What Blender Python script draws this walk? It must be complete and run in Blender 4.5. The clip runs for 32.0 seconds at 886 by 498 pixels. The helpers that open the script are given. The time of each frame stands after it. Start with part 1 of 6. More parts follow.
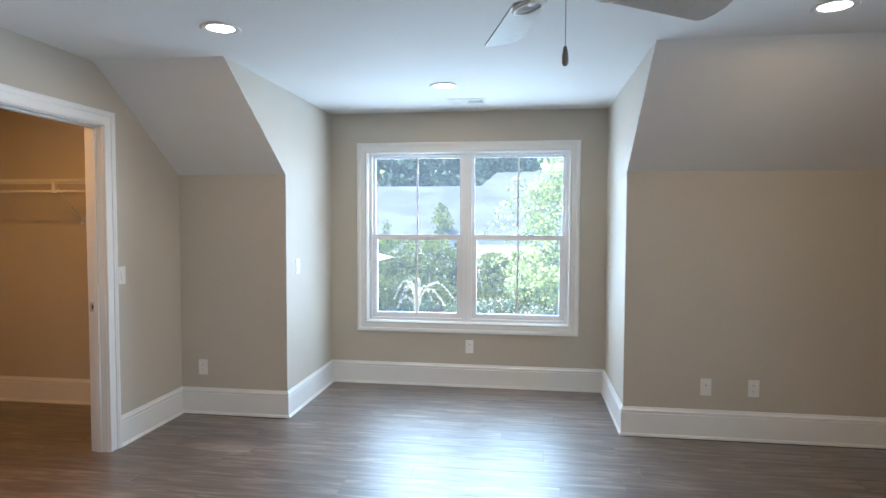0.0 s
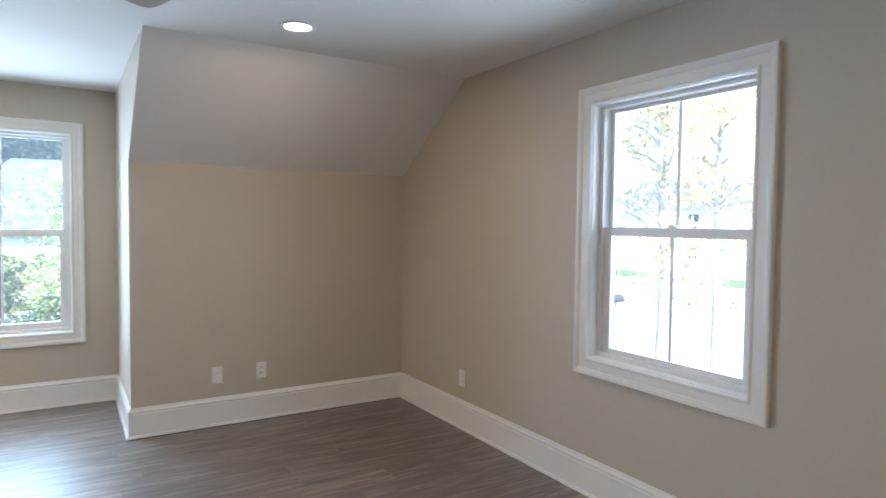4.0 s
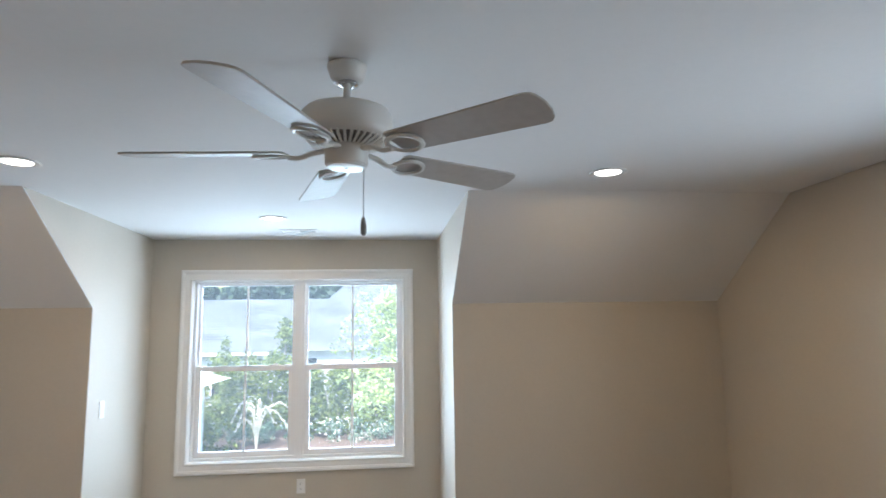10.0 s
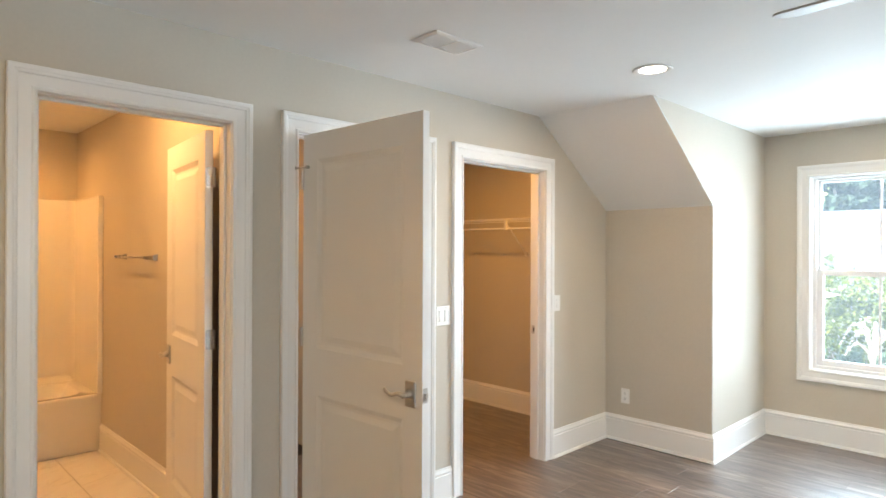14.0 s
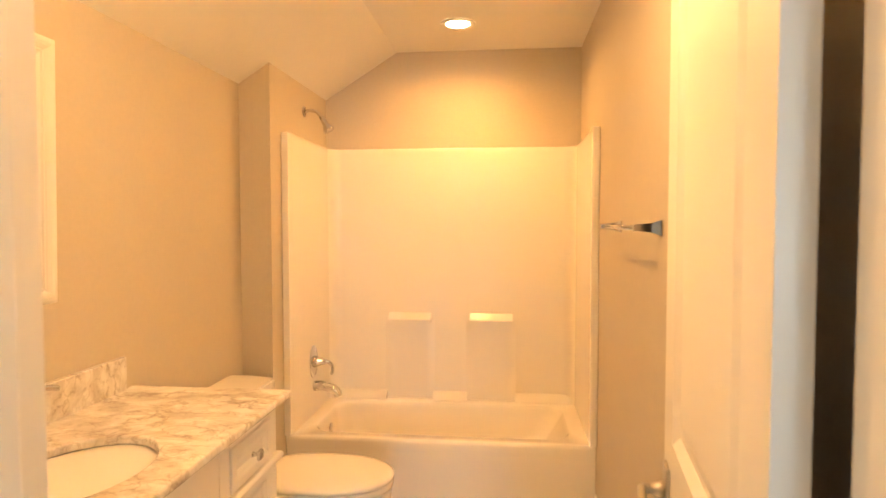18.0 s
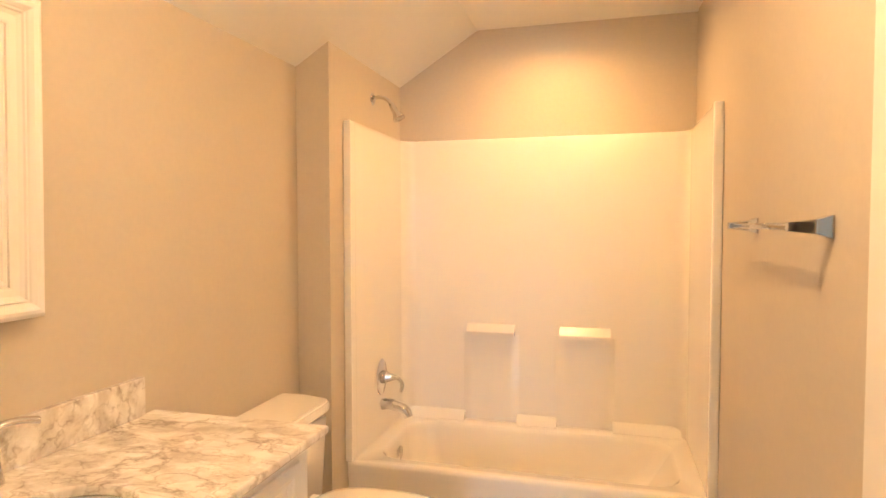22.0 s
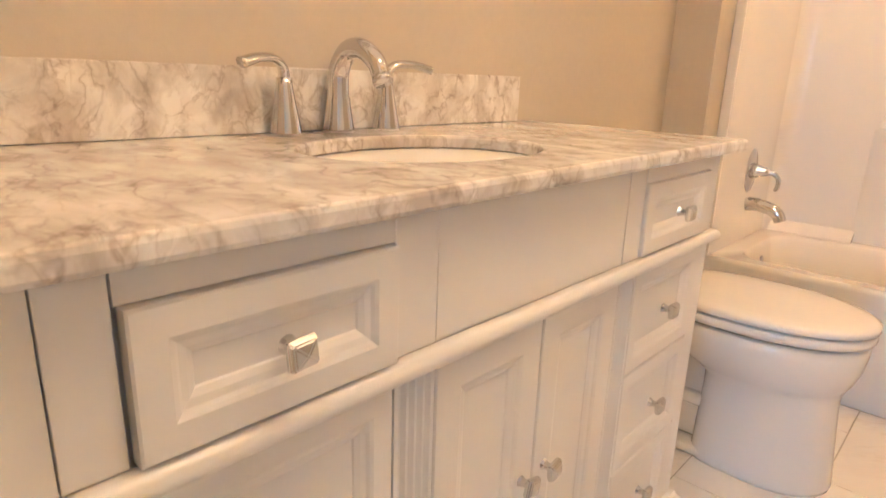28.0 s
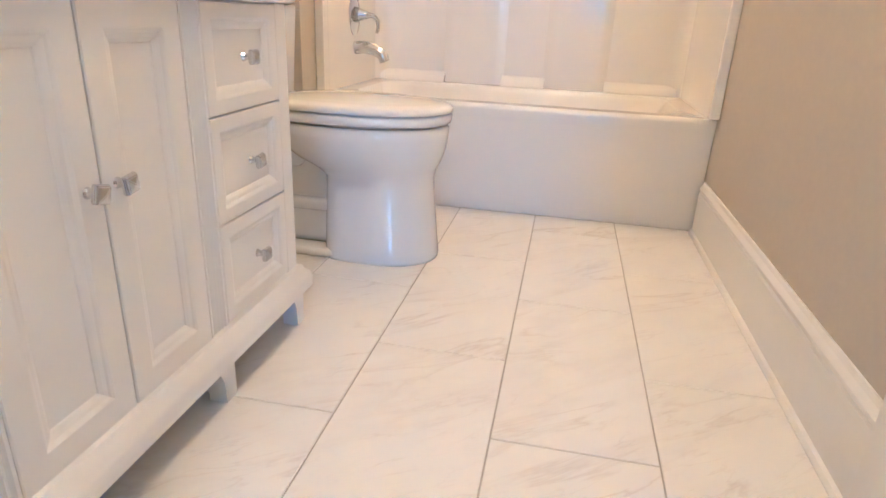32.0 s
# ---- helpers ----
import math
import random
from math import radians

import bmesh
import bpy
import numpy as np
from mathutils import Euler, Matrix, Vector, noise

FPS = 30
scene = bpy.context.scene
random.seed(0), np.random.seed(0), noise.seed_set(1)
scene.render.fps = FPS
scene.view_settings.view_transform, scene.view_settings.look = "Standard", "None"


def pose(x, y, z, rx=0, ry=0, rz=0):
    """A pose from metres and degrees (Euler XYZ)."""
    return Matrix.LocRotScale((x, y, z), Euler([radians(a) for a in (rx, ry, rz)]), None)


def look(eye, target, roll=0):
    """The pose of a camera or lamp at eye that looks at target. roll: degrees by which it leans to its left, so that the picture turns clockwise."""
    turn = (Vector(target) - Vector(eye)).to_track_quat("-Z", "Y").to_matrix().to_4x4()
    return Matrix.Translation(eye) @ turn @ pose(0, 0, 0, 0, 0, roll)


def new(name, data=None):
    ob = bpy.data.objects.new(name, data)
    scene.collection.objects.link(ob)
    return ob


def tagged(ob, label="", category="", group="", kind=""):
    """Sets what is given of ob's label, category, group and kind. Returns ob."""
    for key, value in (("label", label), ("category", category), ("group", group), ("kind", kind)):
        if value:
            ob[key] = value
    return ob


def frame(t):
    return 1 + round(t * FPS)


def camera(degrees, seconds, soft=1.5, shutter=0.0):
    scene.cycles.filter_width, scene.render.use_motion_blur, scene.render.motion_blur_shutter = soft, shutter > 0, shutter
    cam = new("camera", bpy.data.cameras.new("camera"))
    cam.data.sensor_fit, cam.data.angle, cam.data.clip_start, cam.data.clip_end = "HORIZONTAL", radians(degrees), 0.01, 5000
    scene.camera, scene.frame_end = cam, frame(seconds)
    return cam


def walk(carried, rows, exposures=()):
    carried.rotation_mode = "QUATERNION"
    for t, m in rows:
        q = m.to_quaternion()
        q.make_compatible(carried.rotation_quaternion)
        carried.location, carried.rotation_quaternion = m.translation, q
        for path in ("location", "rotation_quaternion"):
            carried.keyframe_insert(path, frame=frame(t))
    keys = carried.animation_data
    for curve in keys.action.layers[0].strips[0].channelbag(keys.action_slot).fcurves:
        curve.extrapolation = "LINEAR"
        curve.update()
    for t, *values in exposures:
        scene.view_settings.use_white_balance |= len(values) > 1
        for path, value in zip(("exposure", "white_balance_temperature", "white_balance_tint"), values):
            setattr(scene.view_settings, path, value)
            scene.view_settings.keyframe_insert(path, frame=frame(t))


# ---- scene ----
# The camera: one lens, and the walk as seconds, x, y, z, yaw, pitch, roll
cam = camera(72.34, 32.0, soft=1.5, shutter=0.3)
ROWS = [
    (0.0, 0.000, 0.000, 1.488, 8.02, -2.62, 0.20),
    (0.5, -0.022, 0.010, 1.492, 7.24, -2.79, 0.15),
    (1.0, -0.009, -0.002, 1.492, 6.02, -2.82, 0.11),
    (1.5, 0.013, -0.023, 1.479, 2.41, -2.69, 0.07),
    (2.0, 0.059, -0.026, 1.482, -2.94, -2.74, 0.25),
    (2.5, 0.102, -0.043, 1.474, -9.64, -2.74, 0.32),
    (3.0, 0.196, -0.083, 1.445, -17.08, -2.33, 0.37),
    (3.5, 0.260, -0.100, 1.445, -24.72, -2.38, 0.47),
    (4.0, 0.316, -0.125, 1.450, -31.93, -2.42, 0.65),
    (4.5, 0.364, -0.133, 1.451, -36.78, -2.35, 0.65),
    (6.5, 0.377, -0.155, 1.483, -39.43, -2.61, 0.56),
    (7.0, 0.338, -0.152, 1.490, -39.43, -2.48, 0.43),
    (7.5, 0.321, -0.139, 1.519, -37.09, -2.21, 0.36),
    (8.0, 0.280, -0.132, 1.552, -31.10, -0.55, 0.07),
    (8.5, 0.231, -0.115, 1.582, -24.37, 1.46, -0.08),
    (9.0, 0.217, -0.098, 1.608, -17.80, 4.04, -0.41),
    (9.5, 0.180, -0.086, 1.625, -11.66, 6.56, -0.68),
    (10.0, 0.143, -0.037, 1.641, -6.07, 7.67, -0.90),
    (10.5, 0.083, -0.029, 1.633, 0.17, 7.91, -0.86),
    (11.0, 0.014, 0.003, 1.620, 6.84, 7.81, -0.78),
    (11.5, 0.012, 0.007, 1.606, 14.39, 7.71, -0.89),
    (12.0, 0.007, -0.012, 1.584, 23.32, 6.22, -0.70),
    (12.5, 0.005, -0.020, 1.564, 31.17, 4.74, -0.42),
    (13.0, -0.009, -0.027, 1.554, 37.00, 2.78, -0.10),
    (13.5, -0.019, -0.045, 1.537, 41.80, 1.17, 0.14),
    (14.0, -0.044, -0.067, 1.514, 45.75, 0.05, 0.24),
    (14.5, -0.094, -0.059, 1.495, 49.95, -1.51, 0.26),
    (16.5, -1.296, 0.546, 1.457, 71.14, -3.25, 0.11),
    (17.0, -1.651, 0.691, 1.468, 77.65, -3.11, -0.06),
    (17.5, -1.961, 0.812, 1.481, 88.14, -2.76, -0.19),
    (18.0, -2.235, 0.855, 1.471, 96.02, -2.50, -0.04),
    (18.5, -2.455, 0.879, 1.482, 98.93, -2.29, -0.03),
    (19.0, -2.571, 0.888, 1.486, 100.90, -2.15, -0.01),
    (19.5, -2.631, 0.889, 1.475, 101.43, -2.10, 0.04),
    (20.0, -2.646, 0.892, 1.475, 102.18, -1.97, -0.05),
    (20.5, -2.647, 0.892, 1.475, 102.29, -1.87, 0.02),
    (21.0, -2.640, 0.890, 1.479, 102.85, -1.94, 0.01),
    (21.5, -2.646, 0.883, 1.473, 103.52, -2.13, -0.02),
    (22.0, -2.660, 0.871, 1.462, 105.21, -2.36, -0.07),
    (22.5, -2.666, 0.844, 1.444, 109.79, -2.24, -0.23),
    (23.0, -2.714, 0.743, 1.414, 115.29, -2.49, -0.14),
    (23.5, -2.787, 0.677, 1.378, 120.56, -3.98, -0.13),
    (24.0, -2.818, 0.610, 1.332, 125.53, -5.50, -0.04),
    (24.5, -2.834, 0.555, 1.300, 129.55, -7.59, 0.37),
    (25.0, -2.837, 0.518, 1.265, 130.71, -9.24, 0.30),
    (25.5, -2.827, 0.513, 1.222, 131.58, -10.05, 0.49),
    (27.5, -2.808, 0.534, 1.093, 133.16, -14.09, 1.27),
    (28.0, -2.794, 0.552, 1.037, 132.51, -15.85, 1.90),
    (28.5, -2.730, 0.539, 0.969, 128.39, -17.21, 2.29),
    (29.0, -2.689, 0.570, 0.912, 123.38, -17.49, 2.19),
    (29.5, -2.689, 0.636, 0.854, 118.97, -17.95, 2.21),
    (30.0, -2.694, 0.671, 0.814, 115.01, -18.75, 2.44),
    (30.5, -2.716, 0.692, 0.760, 110.41, -19.33, 2.53),
    (31.0, -2.744, 0.719, 0.739, 105.98, -20.47, 2.40),
    (31.5, -2.748, 0.740, 0.735, 102.78, -21.06, 2.49),
    (32.0, -2.760, 0.740, 0.731, 100.60, -21.12, 2.64),
]
EXPOSURES = [(0.0, 1.84, 5600, 11), (3.0, 2.04, 5600, 12), (4.5, 2.09, 5700, 12), (7.0, 1.77, 5990, 15), (8.0, 1.84, 5940, 13), (9.0, 1.9, 5840, 13), (12.0, 1.9, 5890, 13), (13.0, 2.07, 5940, 13), (14.5, 2.80, 6480, 11), (17.0, 3.03, 6560, 11), (18.0, 3.01, 6300, 8), (20.0, 3.04, 5350, 6), (22.0, 3.06, 5050, 6), (24.0, 3.05, 4930, 6), (25.5, 2.97, 4770, 6), (28.0, 3.02, 4410, 7), (30.0, 3.15, 4090, 6), (32.0, 3.15, 3770, 4)]
walk(cam, [(t, pose(x, y, z, 0, 0, yaw) @ pose(0, 0, 0, 90 + pitch, 0, 0) @ pose(0, 0, 0, 0, 0, roll)) for t, x, y, z, yaw, pitch, roll in ROWS], EXPOSURES)

# World, sun and lamps
world = bpy.data.worlds.new("sky")
scene.world = world
world.use_nodes = True
_n = world.node_tree.nodes
_sky = _n.new("ShaderNodeTexSky")
_sky.sky_type, _sky.sun_disc = "NISHITA", False
_sky.sun_elevation, _sky.sun_rotation = radians(50), radians(200)
world.node_tree.links.new(_sky.outputs[0], _n["Background"].inputs[0])
_n["Background"].inputs[1].default_value = 0.15
sun = new("sun", bpy.data.lights.new("sun", "SUN"))
sun.data.energy, sun.data.angle, sun.data.color = 5.0, radians(0.6), (1.0, 0.95, 0.88)
sun.matrix_world = look((0, 0, 30), (0 + 30 / math.tan(radians(50)) * math.sin(radians(200)) * -1, 30 / math.tan(radians(50)) * -math.cos(radians(200)), 0))


def window_lamp(name, place, target, width, height, energy, colour):
    """A rectangular lamp added just outside a window, in place of the sky's light."""
    data = bpy.data.lights.new(name, "AREA")
    data.shape, data.size, data.size_y, data.energy, data.color = "RECTANGLE", width, height, energy, colour
    ob = new(name, data)
    ob.matrix_world = look(place, target)
    return ob


window_lamp("sky_light_north", (-0.553, 5.83, 1.40), (-0.553, 3.83, 0.85), 2.60, 1.70, 50.0, (0.69, 0.865, 0.98))
window_lamp("sky_light_east", (3.10, 1.749, 1.47), (1.10, 1.749, 0.95), 1.6, 1.50, 18.0, (0.77, 0.90, 0.96))


def lamp(name, place, energy, size, colour, target=None, spread=180):
    """A disc-shaped lamp that shines down, or towards target."""
    data = bpy.data.lights.new(name, "AREA")
    data.shape, data.size, data.energy, data.color, data.spread = "DISK", size, energy, colour, radians(spread)
    ob = new(name, data)
    ob.matrix_world = look(place, target or (place[0], place[1] + 0.0001, place[2] - 1))
    return ob


# Materials
def mat(name, colour, rough=0.5, metal=0.0, grain=0.0, grain_scale=40.0, bump=0.0, bump_scale=200.0, patches=0.0, patch_scale=1.5,
        coat=0.0, per_object=0.0, stretch=(1, 1, 1), rough_var=0.0):
    """A principled material with two scales of variation, relief and a shift from object to object."""
    m = bpy.data.materials.new(name)
    m.use_nodes = True
    t, n = m.node_tree, m.node_tree.nodes
    p = n["Principled BSDF"]
    p.inputs["Roughness"].default_value, p.inputs["Metallic"].default_value = rough, metal
    p.inputs["Coat Weight"].default_value = coat
    p.inputs["Coat Roughness"].default_value = 0.08
    place = n.new("ShaderNodeTexCoord")
    turn = n.new("ShaderNodeMapping")
    turn.inputs["Scale"].default_value = stretch
    t.links.new(place.outputs["Object"], turn.inputs[0])
    value = None
    for amount, scale, detail in ((grain, grain_scale, 6), (patches, patch_scale, 3)):
        if amount:
            noise_node = n.new("ShaderNodeTexNoise")
            noise_node.inputs["Scale"].default_value, noise_node.inputs["Detail"].default_value = scale, detail
            t.links.new(turn.outputs[0], noise_node.inputs["Vector"])
            span = n.new("ShaderNodeMapRange")
            span.inputs["From Min"].default_value, span.inputs["From Max"].default_value = 0.25, 0.75
            span.inputs["To Min"].default_value, span.inputs["To Max"].default_value = 1 - amount, 1 + amount
            t.links.new(noise_node.outputs[0], span.inputs[0])
            if value is None:
                value = span.outputs[0]
            else:
                times = n.new("ShaderNodeMath")
                times.operation = "MULTIPLY"
                t.links.new(value, times.inputs[0])
                t.links.new(span.outputs[0], times.inputs[1])
                value = times.outputs[0]
            if rough_var and amount == grain:
                rspan = n.new("ShaderNodeMapRange")
                rspan.inputs["From Min"].default_value, rspan.inputs["From Max"].default_value = 0.25, 0.75
                rspan.inputs["To Min"].default_value, rspan.inputs["To Max"].default_value = rough - rough_var, rough + rough_var
                t.links.new(noise_node.outputs[0], rspan.inputs[0])
                t.links.new(rspan.outputs[0], p.inputs["Roughness"])
    if per_object:
        info = n.new("ShaderNodeObjectInfo")
        span = n.new("ShaderNodeMapRange")
        span.inputs["To Min"].default_value, span.inputs["To Max"].default_value = 1 - per_object, 1 + per_object
        t.links.new(info.outputs["Random"], span.inputs[0])
        if value is None:
            value = span.outputs[0]
        else:
            times = n.new("ShaderNodeMath")
            times.operation = "MULTIPLY"
            t.links.new(value, times.inputs[0])
            t.links.new(span.outputs[0], times.inputs[1])
            value = times.outputs[0]
    if value is None:
        p.inputs["Base Color"].default_value = (*colour, 1)
    else:
        mix = n.new("ShaderNodeVectorMath")
        mix.operation = "SCALE"
        mix.inputs[0].default_value = colour
        t.links.new(value, mix.inputs["Scale"])
        t.links.new(mix.outputs[0], p.inputs["Base Color"])
    if bump:
        fine = n.new("ShaderNodeTexNoise")
        fine.inputs["Scale"].default_value, fine.inputs["Detail"].default_value = bump_scale, 3
        t.links.new(turn.outputs[0], fine.inputs["Vector"])
        relief = n.new("ShaderNodeBump")
        relief.inputs["Strength"].default_value, relief.inputs["Distance"].default_value = bump, 0.002
        t.links.new(fine.outputs[0], relief.inputs["Height"])
        t.links.new(relief.outputs[0], p.inputs["Normal"])
    return m


WALL = mat("wall_paint", (0.555, 0.510, 0.436), 0.62, grain=0.02, grain_scale=60, patches=0.025, bump=0.12, bump_scale=260)
CEIL = mat("ceiling_paint", (0.80, 0.80, 0.79), 0.8, patches=0.015, grain=0.01, bump=0.12, bump_scale=220)
TRIM = mat("trim_paint", (0.82, 0.82, 0.81), 0.32, patches=0.015, bump=0.03, bump_scale=90, rough_var=0.0)
DOORP = mat("door_paint", (0.80, 0.79, 0.77), 0.36, patches=0.02, bump=0.08, bump_scale=120, stretch=(1, 1, 0.15))
VINYL = mat("window_vinyl", (0.84, 0.84, 0.85), 0.38, patches=0.01)
PLASTIC = mat("switch_plastic", (0.82, 0.81, 0.79), 0.3)
DARK = mat("dark_slot", (0.02, 0.02, 0.02), 0.6)
CHROME = mat("chrome", (0.66, 0.66, 0.67), 0.07, 1.0, patches=0.02)
NICKEL = mat("satin_nickel", (0.56, 0.54, 0.51), 0.28, 1.0, grain=0.03)
BRONZE = mat("worn_bronze", (0.26, 0.19, 0.12), 0.42, 0.8, grain=0.1, patches=0.15, patch_scale=30)
STEEL = mat("hinge_steel", (0.48, 0.475, 0.465), 0.34, 1.0, grain=0.05)
CABINET = mat("cabinet_lacquer", (0.79, 0.785, 0.78), 0.28, patches=0.012)
ACRYLIC = mat("tub_acrylic", (0.81, 0.795, 0.765), 0.17, patches=0.01, coat=0.7)
PORCELAIN = mat("porcelain", (0.79, 0.78, 0.755), 0.08, patches=0.01, coat=0.5)
FANP = mat("fan_enamel", (0.72, 0.71, 0.68), 0.38, patches=0.02)
FANB = mat("fan_blade_foil", (0.50, 0.475, 0.445), 0.5, grain=0.06, grain_scale=30, stretch=(1, 1, 1))
GROUT = mat("grout", (0.42, 0.41, 0.39), 0.85, grain=0.08, grain_scale=80)
WIRE = mat("wire_shelf_vinyl", (0.78, 0.77, 0.74), 0.4)
BRASSY = mat("lamp_trim", (0.78, 0.77, 0.75), 0.4)


def nodes(name):
    m = bpy.data.materials.new(name)
    m.use_nodes = True
    return m, m.node_tree, m.node_tree.nodes, m.node_tree.nodes["Principled BSDF"]


def ramp(t, n, source, stops):
    r = n.new("ShaderNodeValToRGB")
    while len(r.color_ramp.elements) < len(stops):
        r.color_ramp.elements.new(0.5)
    for e, (at, c) in zip(r.color_ramp.elements, stops):
        e.position, e.color = at, (*c, 1)
    t.links.new(source, r.inputs[0])
    return r.outputs[0]


def noise_of(t, n, vector, scale, detail=5, distortion=0.0, rough=0.5):
    q = n.new("ShaderNodeTexNoise")
    q.inputs["Scale"].default_value, q.inputs["Detail"].default_value = scale, detail
    q.inputs["Distortion"].default_value, q.inputs["Roughness"].default_value = distortion, rough
    t.links.new(vector, q.inputs["Vector"])
    return q.outputs[0]


def shifted(t, n, stretch, amount=9.0):
    """Object coordinates, stretched, and moved by a random step for each object."""
    place, info, push, turn = n.new("ShaderNodeTexCoord"), n.new("ShaderNodeObjectInfo"), n.new("ShaderNodeVectorMath"), n.new("ShaderNodeMapping")
    scale = n.new("ShaderNodeMath")
    scale.operation, scale.inputs[1].default_value = "MULTIPLY", amount
    t.links.new(info.outputs["Random"], scale.inputs[0])
    push.operation = "ADD"
    t.links.new(place.outputs["Object"], push.inputs[0])
    t.links.new(scale.outputs[0], push.inputs[1])
    turn.inputs["Scale"].default_value = stretch
    t.links.new(push.outputs[0], turn.inputs[0])
    return turn.outputs[0], info.outputs["Random"]


def mix_rgb(t, n, kind, a, b, factor):
    q = n.new("ShaderNodeMix")
    q.data_type, q.blend_type = "RGBA", kind
    for value, socket in ((factor, q.inputs[0]), (a, q.inputs[6]), (b, q.inputs[7])):
        if isinstance(value, (int, float)):
            socket.default_value = value
        elif isinstance(value, tuple):
            socket.default_value = (*value, 1)
        else:
            t.links.new(value, socket)
    return q.outputs[2]


def plank_material():
    m, t, n, p = nodes("floor_plank")
    v, rnd = shifted(t, n, (0.9, 9.0, 1.0), 17.0)
    grain = ramp(t, n, noise_of(t, n, v, 3.0, 7, 0.8, 0.62), [(0.31, (0.030, 0.020, 0.016)), (0.48, (0.098, 0.070, 0.055)), (0.68, (0.290, 0.232, 0.195))])
    v2, _ = shifted(t, n, (0.8, 3.0, 1.0), 31.0)
    wash = ramp(t, n, noise_of(t, n, v2, 2.2, 4, 0.5), [(0.3, (0.72, 0.70, 0.70)), (0.7, (1.15, 1.13, 1.12))])
    c = mix_rgb(t, n, "MULTIPLY", grain, wash, 1.0)
    tone = ramp(t, n, rnd, [(0.0, (0.78, 0.78, 0.79)), (0.5, (0.98, 0.96, 0.95)), (1.0, (1.16, 1.13, 1.10))])
    c = mix_rgb(t, n, "MULTIPLY", c, tone, 1.0)
    t.links.new(c, p.inputs["Base Color"])
    p.inputs["Coat Weight"].default_value, p.inputs["Coat Roughness"].default_value = 1.0, 0.46
    p.inputs["Coat IOR"].default_value = 2.0
    fine = noise_of(t, n, v, 9.0, 6)
    r = n.new("ShaderNodeMapRange")
    r.inputs["To Min"].default_value, r.inputs["To Max"].default_value = 0.30, 0.52
    t.links.new(fine, r.inputs[0])
    t.links.new(r.outputs[0], p.inputs["Roughness"])
    b = n.new("ShaderNodeBump")
    b.inputs["Strength"].default_value, b.inputs["Distance"].default_value = 0.25, 0.0012
    t.links.new(fine, b.inputs["Height"])
    t.links.new(b.outputs[0], p.inputs["Normal"])
    return m


def tile_material():
    """White porcelain printed with faint slanting veins, alike in direction on every tile."""
    m, t, n, p = nodes("marble_floor_tile")
    v, rnd = shifted(t, n, (1.0, 1.0, 1.0), 23.0)
    slant = n.new("ShaderNodeMapping")
    slant.inputs["Rotation"].default_value = (0.0, 0.0, radians(52))
    t.links.new(v, slant.inputs[0])
    along = n.new("ShaderNodeMapping")
    along.inputs["Scale"].default_value = (0.9, 3.6, 1.0)
    t.links.new(slant.outputs[0], along.inputs[0])
    c = (0.835, 0.825, 0.815)
    for scale, lo, width, tone in ((1.5, 0.43, 0.085, (0.955, 0.945, 0.94)), (1.9, 0.45, 0.026, (0.86, 0.835, 0.825)), (4.2, 0.47, 0.022, (0.92, 0.905, 0.90))):
        ridge = n.new("ShaderNodeMath")
        ridge.operation, ridge.inputs[1].default_value = "SUBTRACT", 0.5
        t.links.new(noise_of(t, n, along.outputs[0], scale, 5, 0.5, 0.55), ridge.inputs[0])
        size = n.new("ShaderNodeMath")
        size.operation = "ABSOLUTE"
        t.links.new(ridge.outputs[0], size.inputs[0])
        vein = ramp(t, n, size.outputs[0], [(0.0, tone), (width * 0.35, tuple(0.5 + 0.5 * q for q in tone)), (width, (1.0, 1.0, 1.0))])
        where = ramp(t, n, noise_of(t, n, slant.outputs[0], scale * 1.6, 3), [(lo, (0.0, 0.0, 0.0)), (lo + 0.16, (1.0, 1.0, 1.0))])
        c = mix_rgb(t, n, "MULTIPLY", c, vein, where)
    cloud = ramp(t, n, noise_of(t, n, v, 3.5, 5, 1.0), [(0.3, (0.975, 0.97, 0.965)), (0.65, (1.0, 1.0, 1.0))])
    c = mix_rgb(t, n, "MULTIPLY", c, cloud, 1.0)
    t.links.new(c, p.inputs["Base Color"])
    p.inputs["Roughness"].default_value = 0.06
    return m


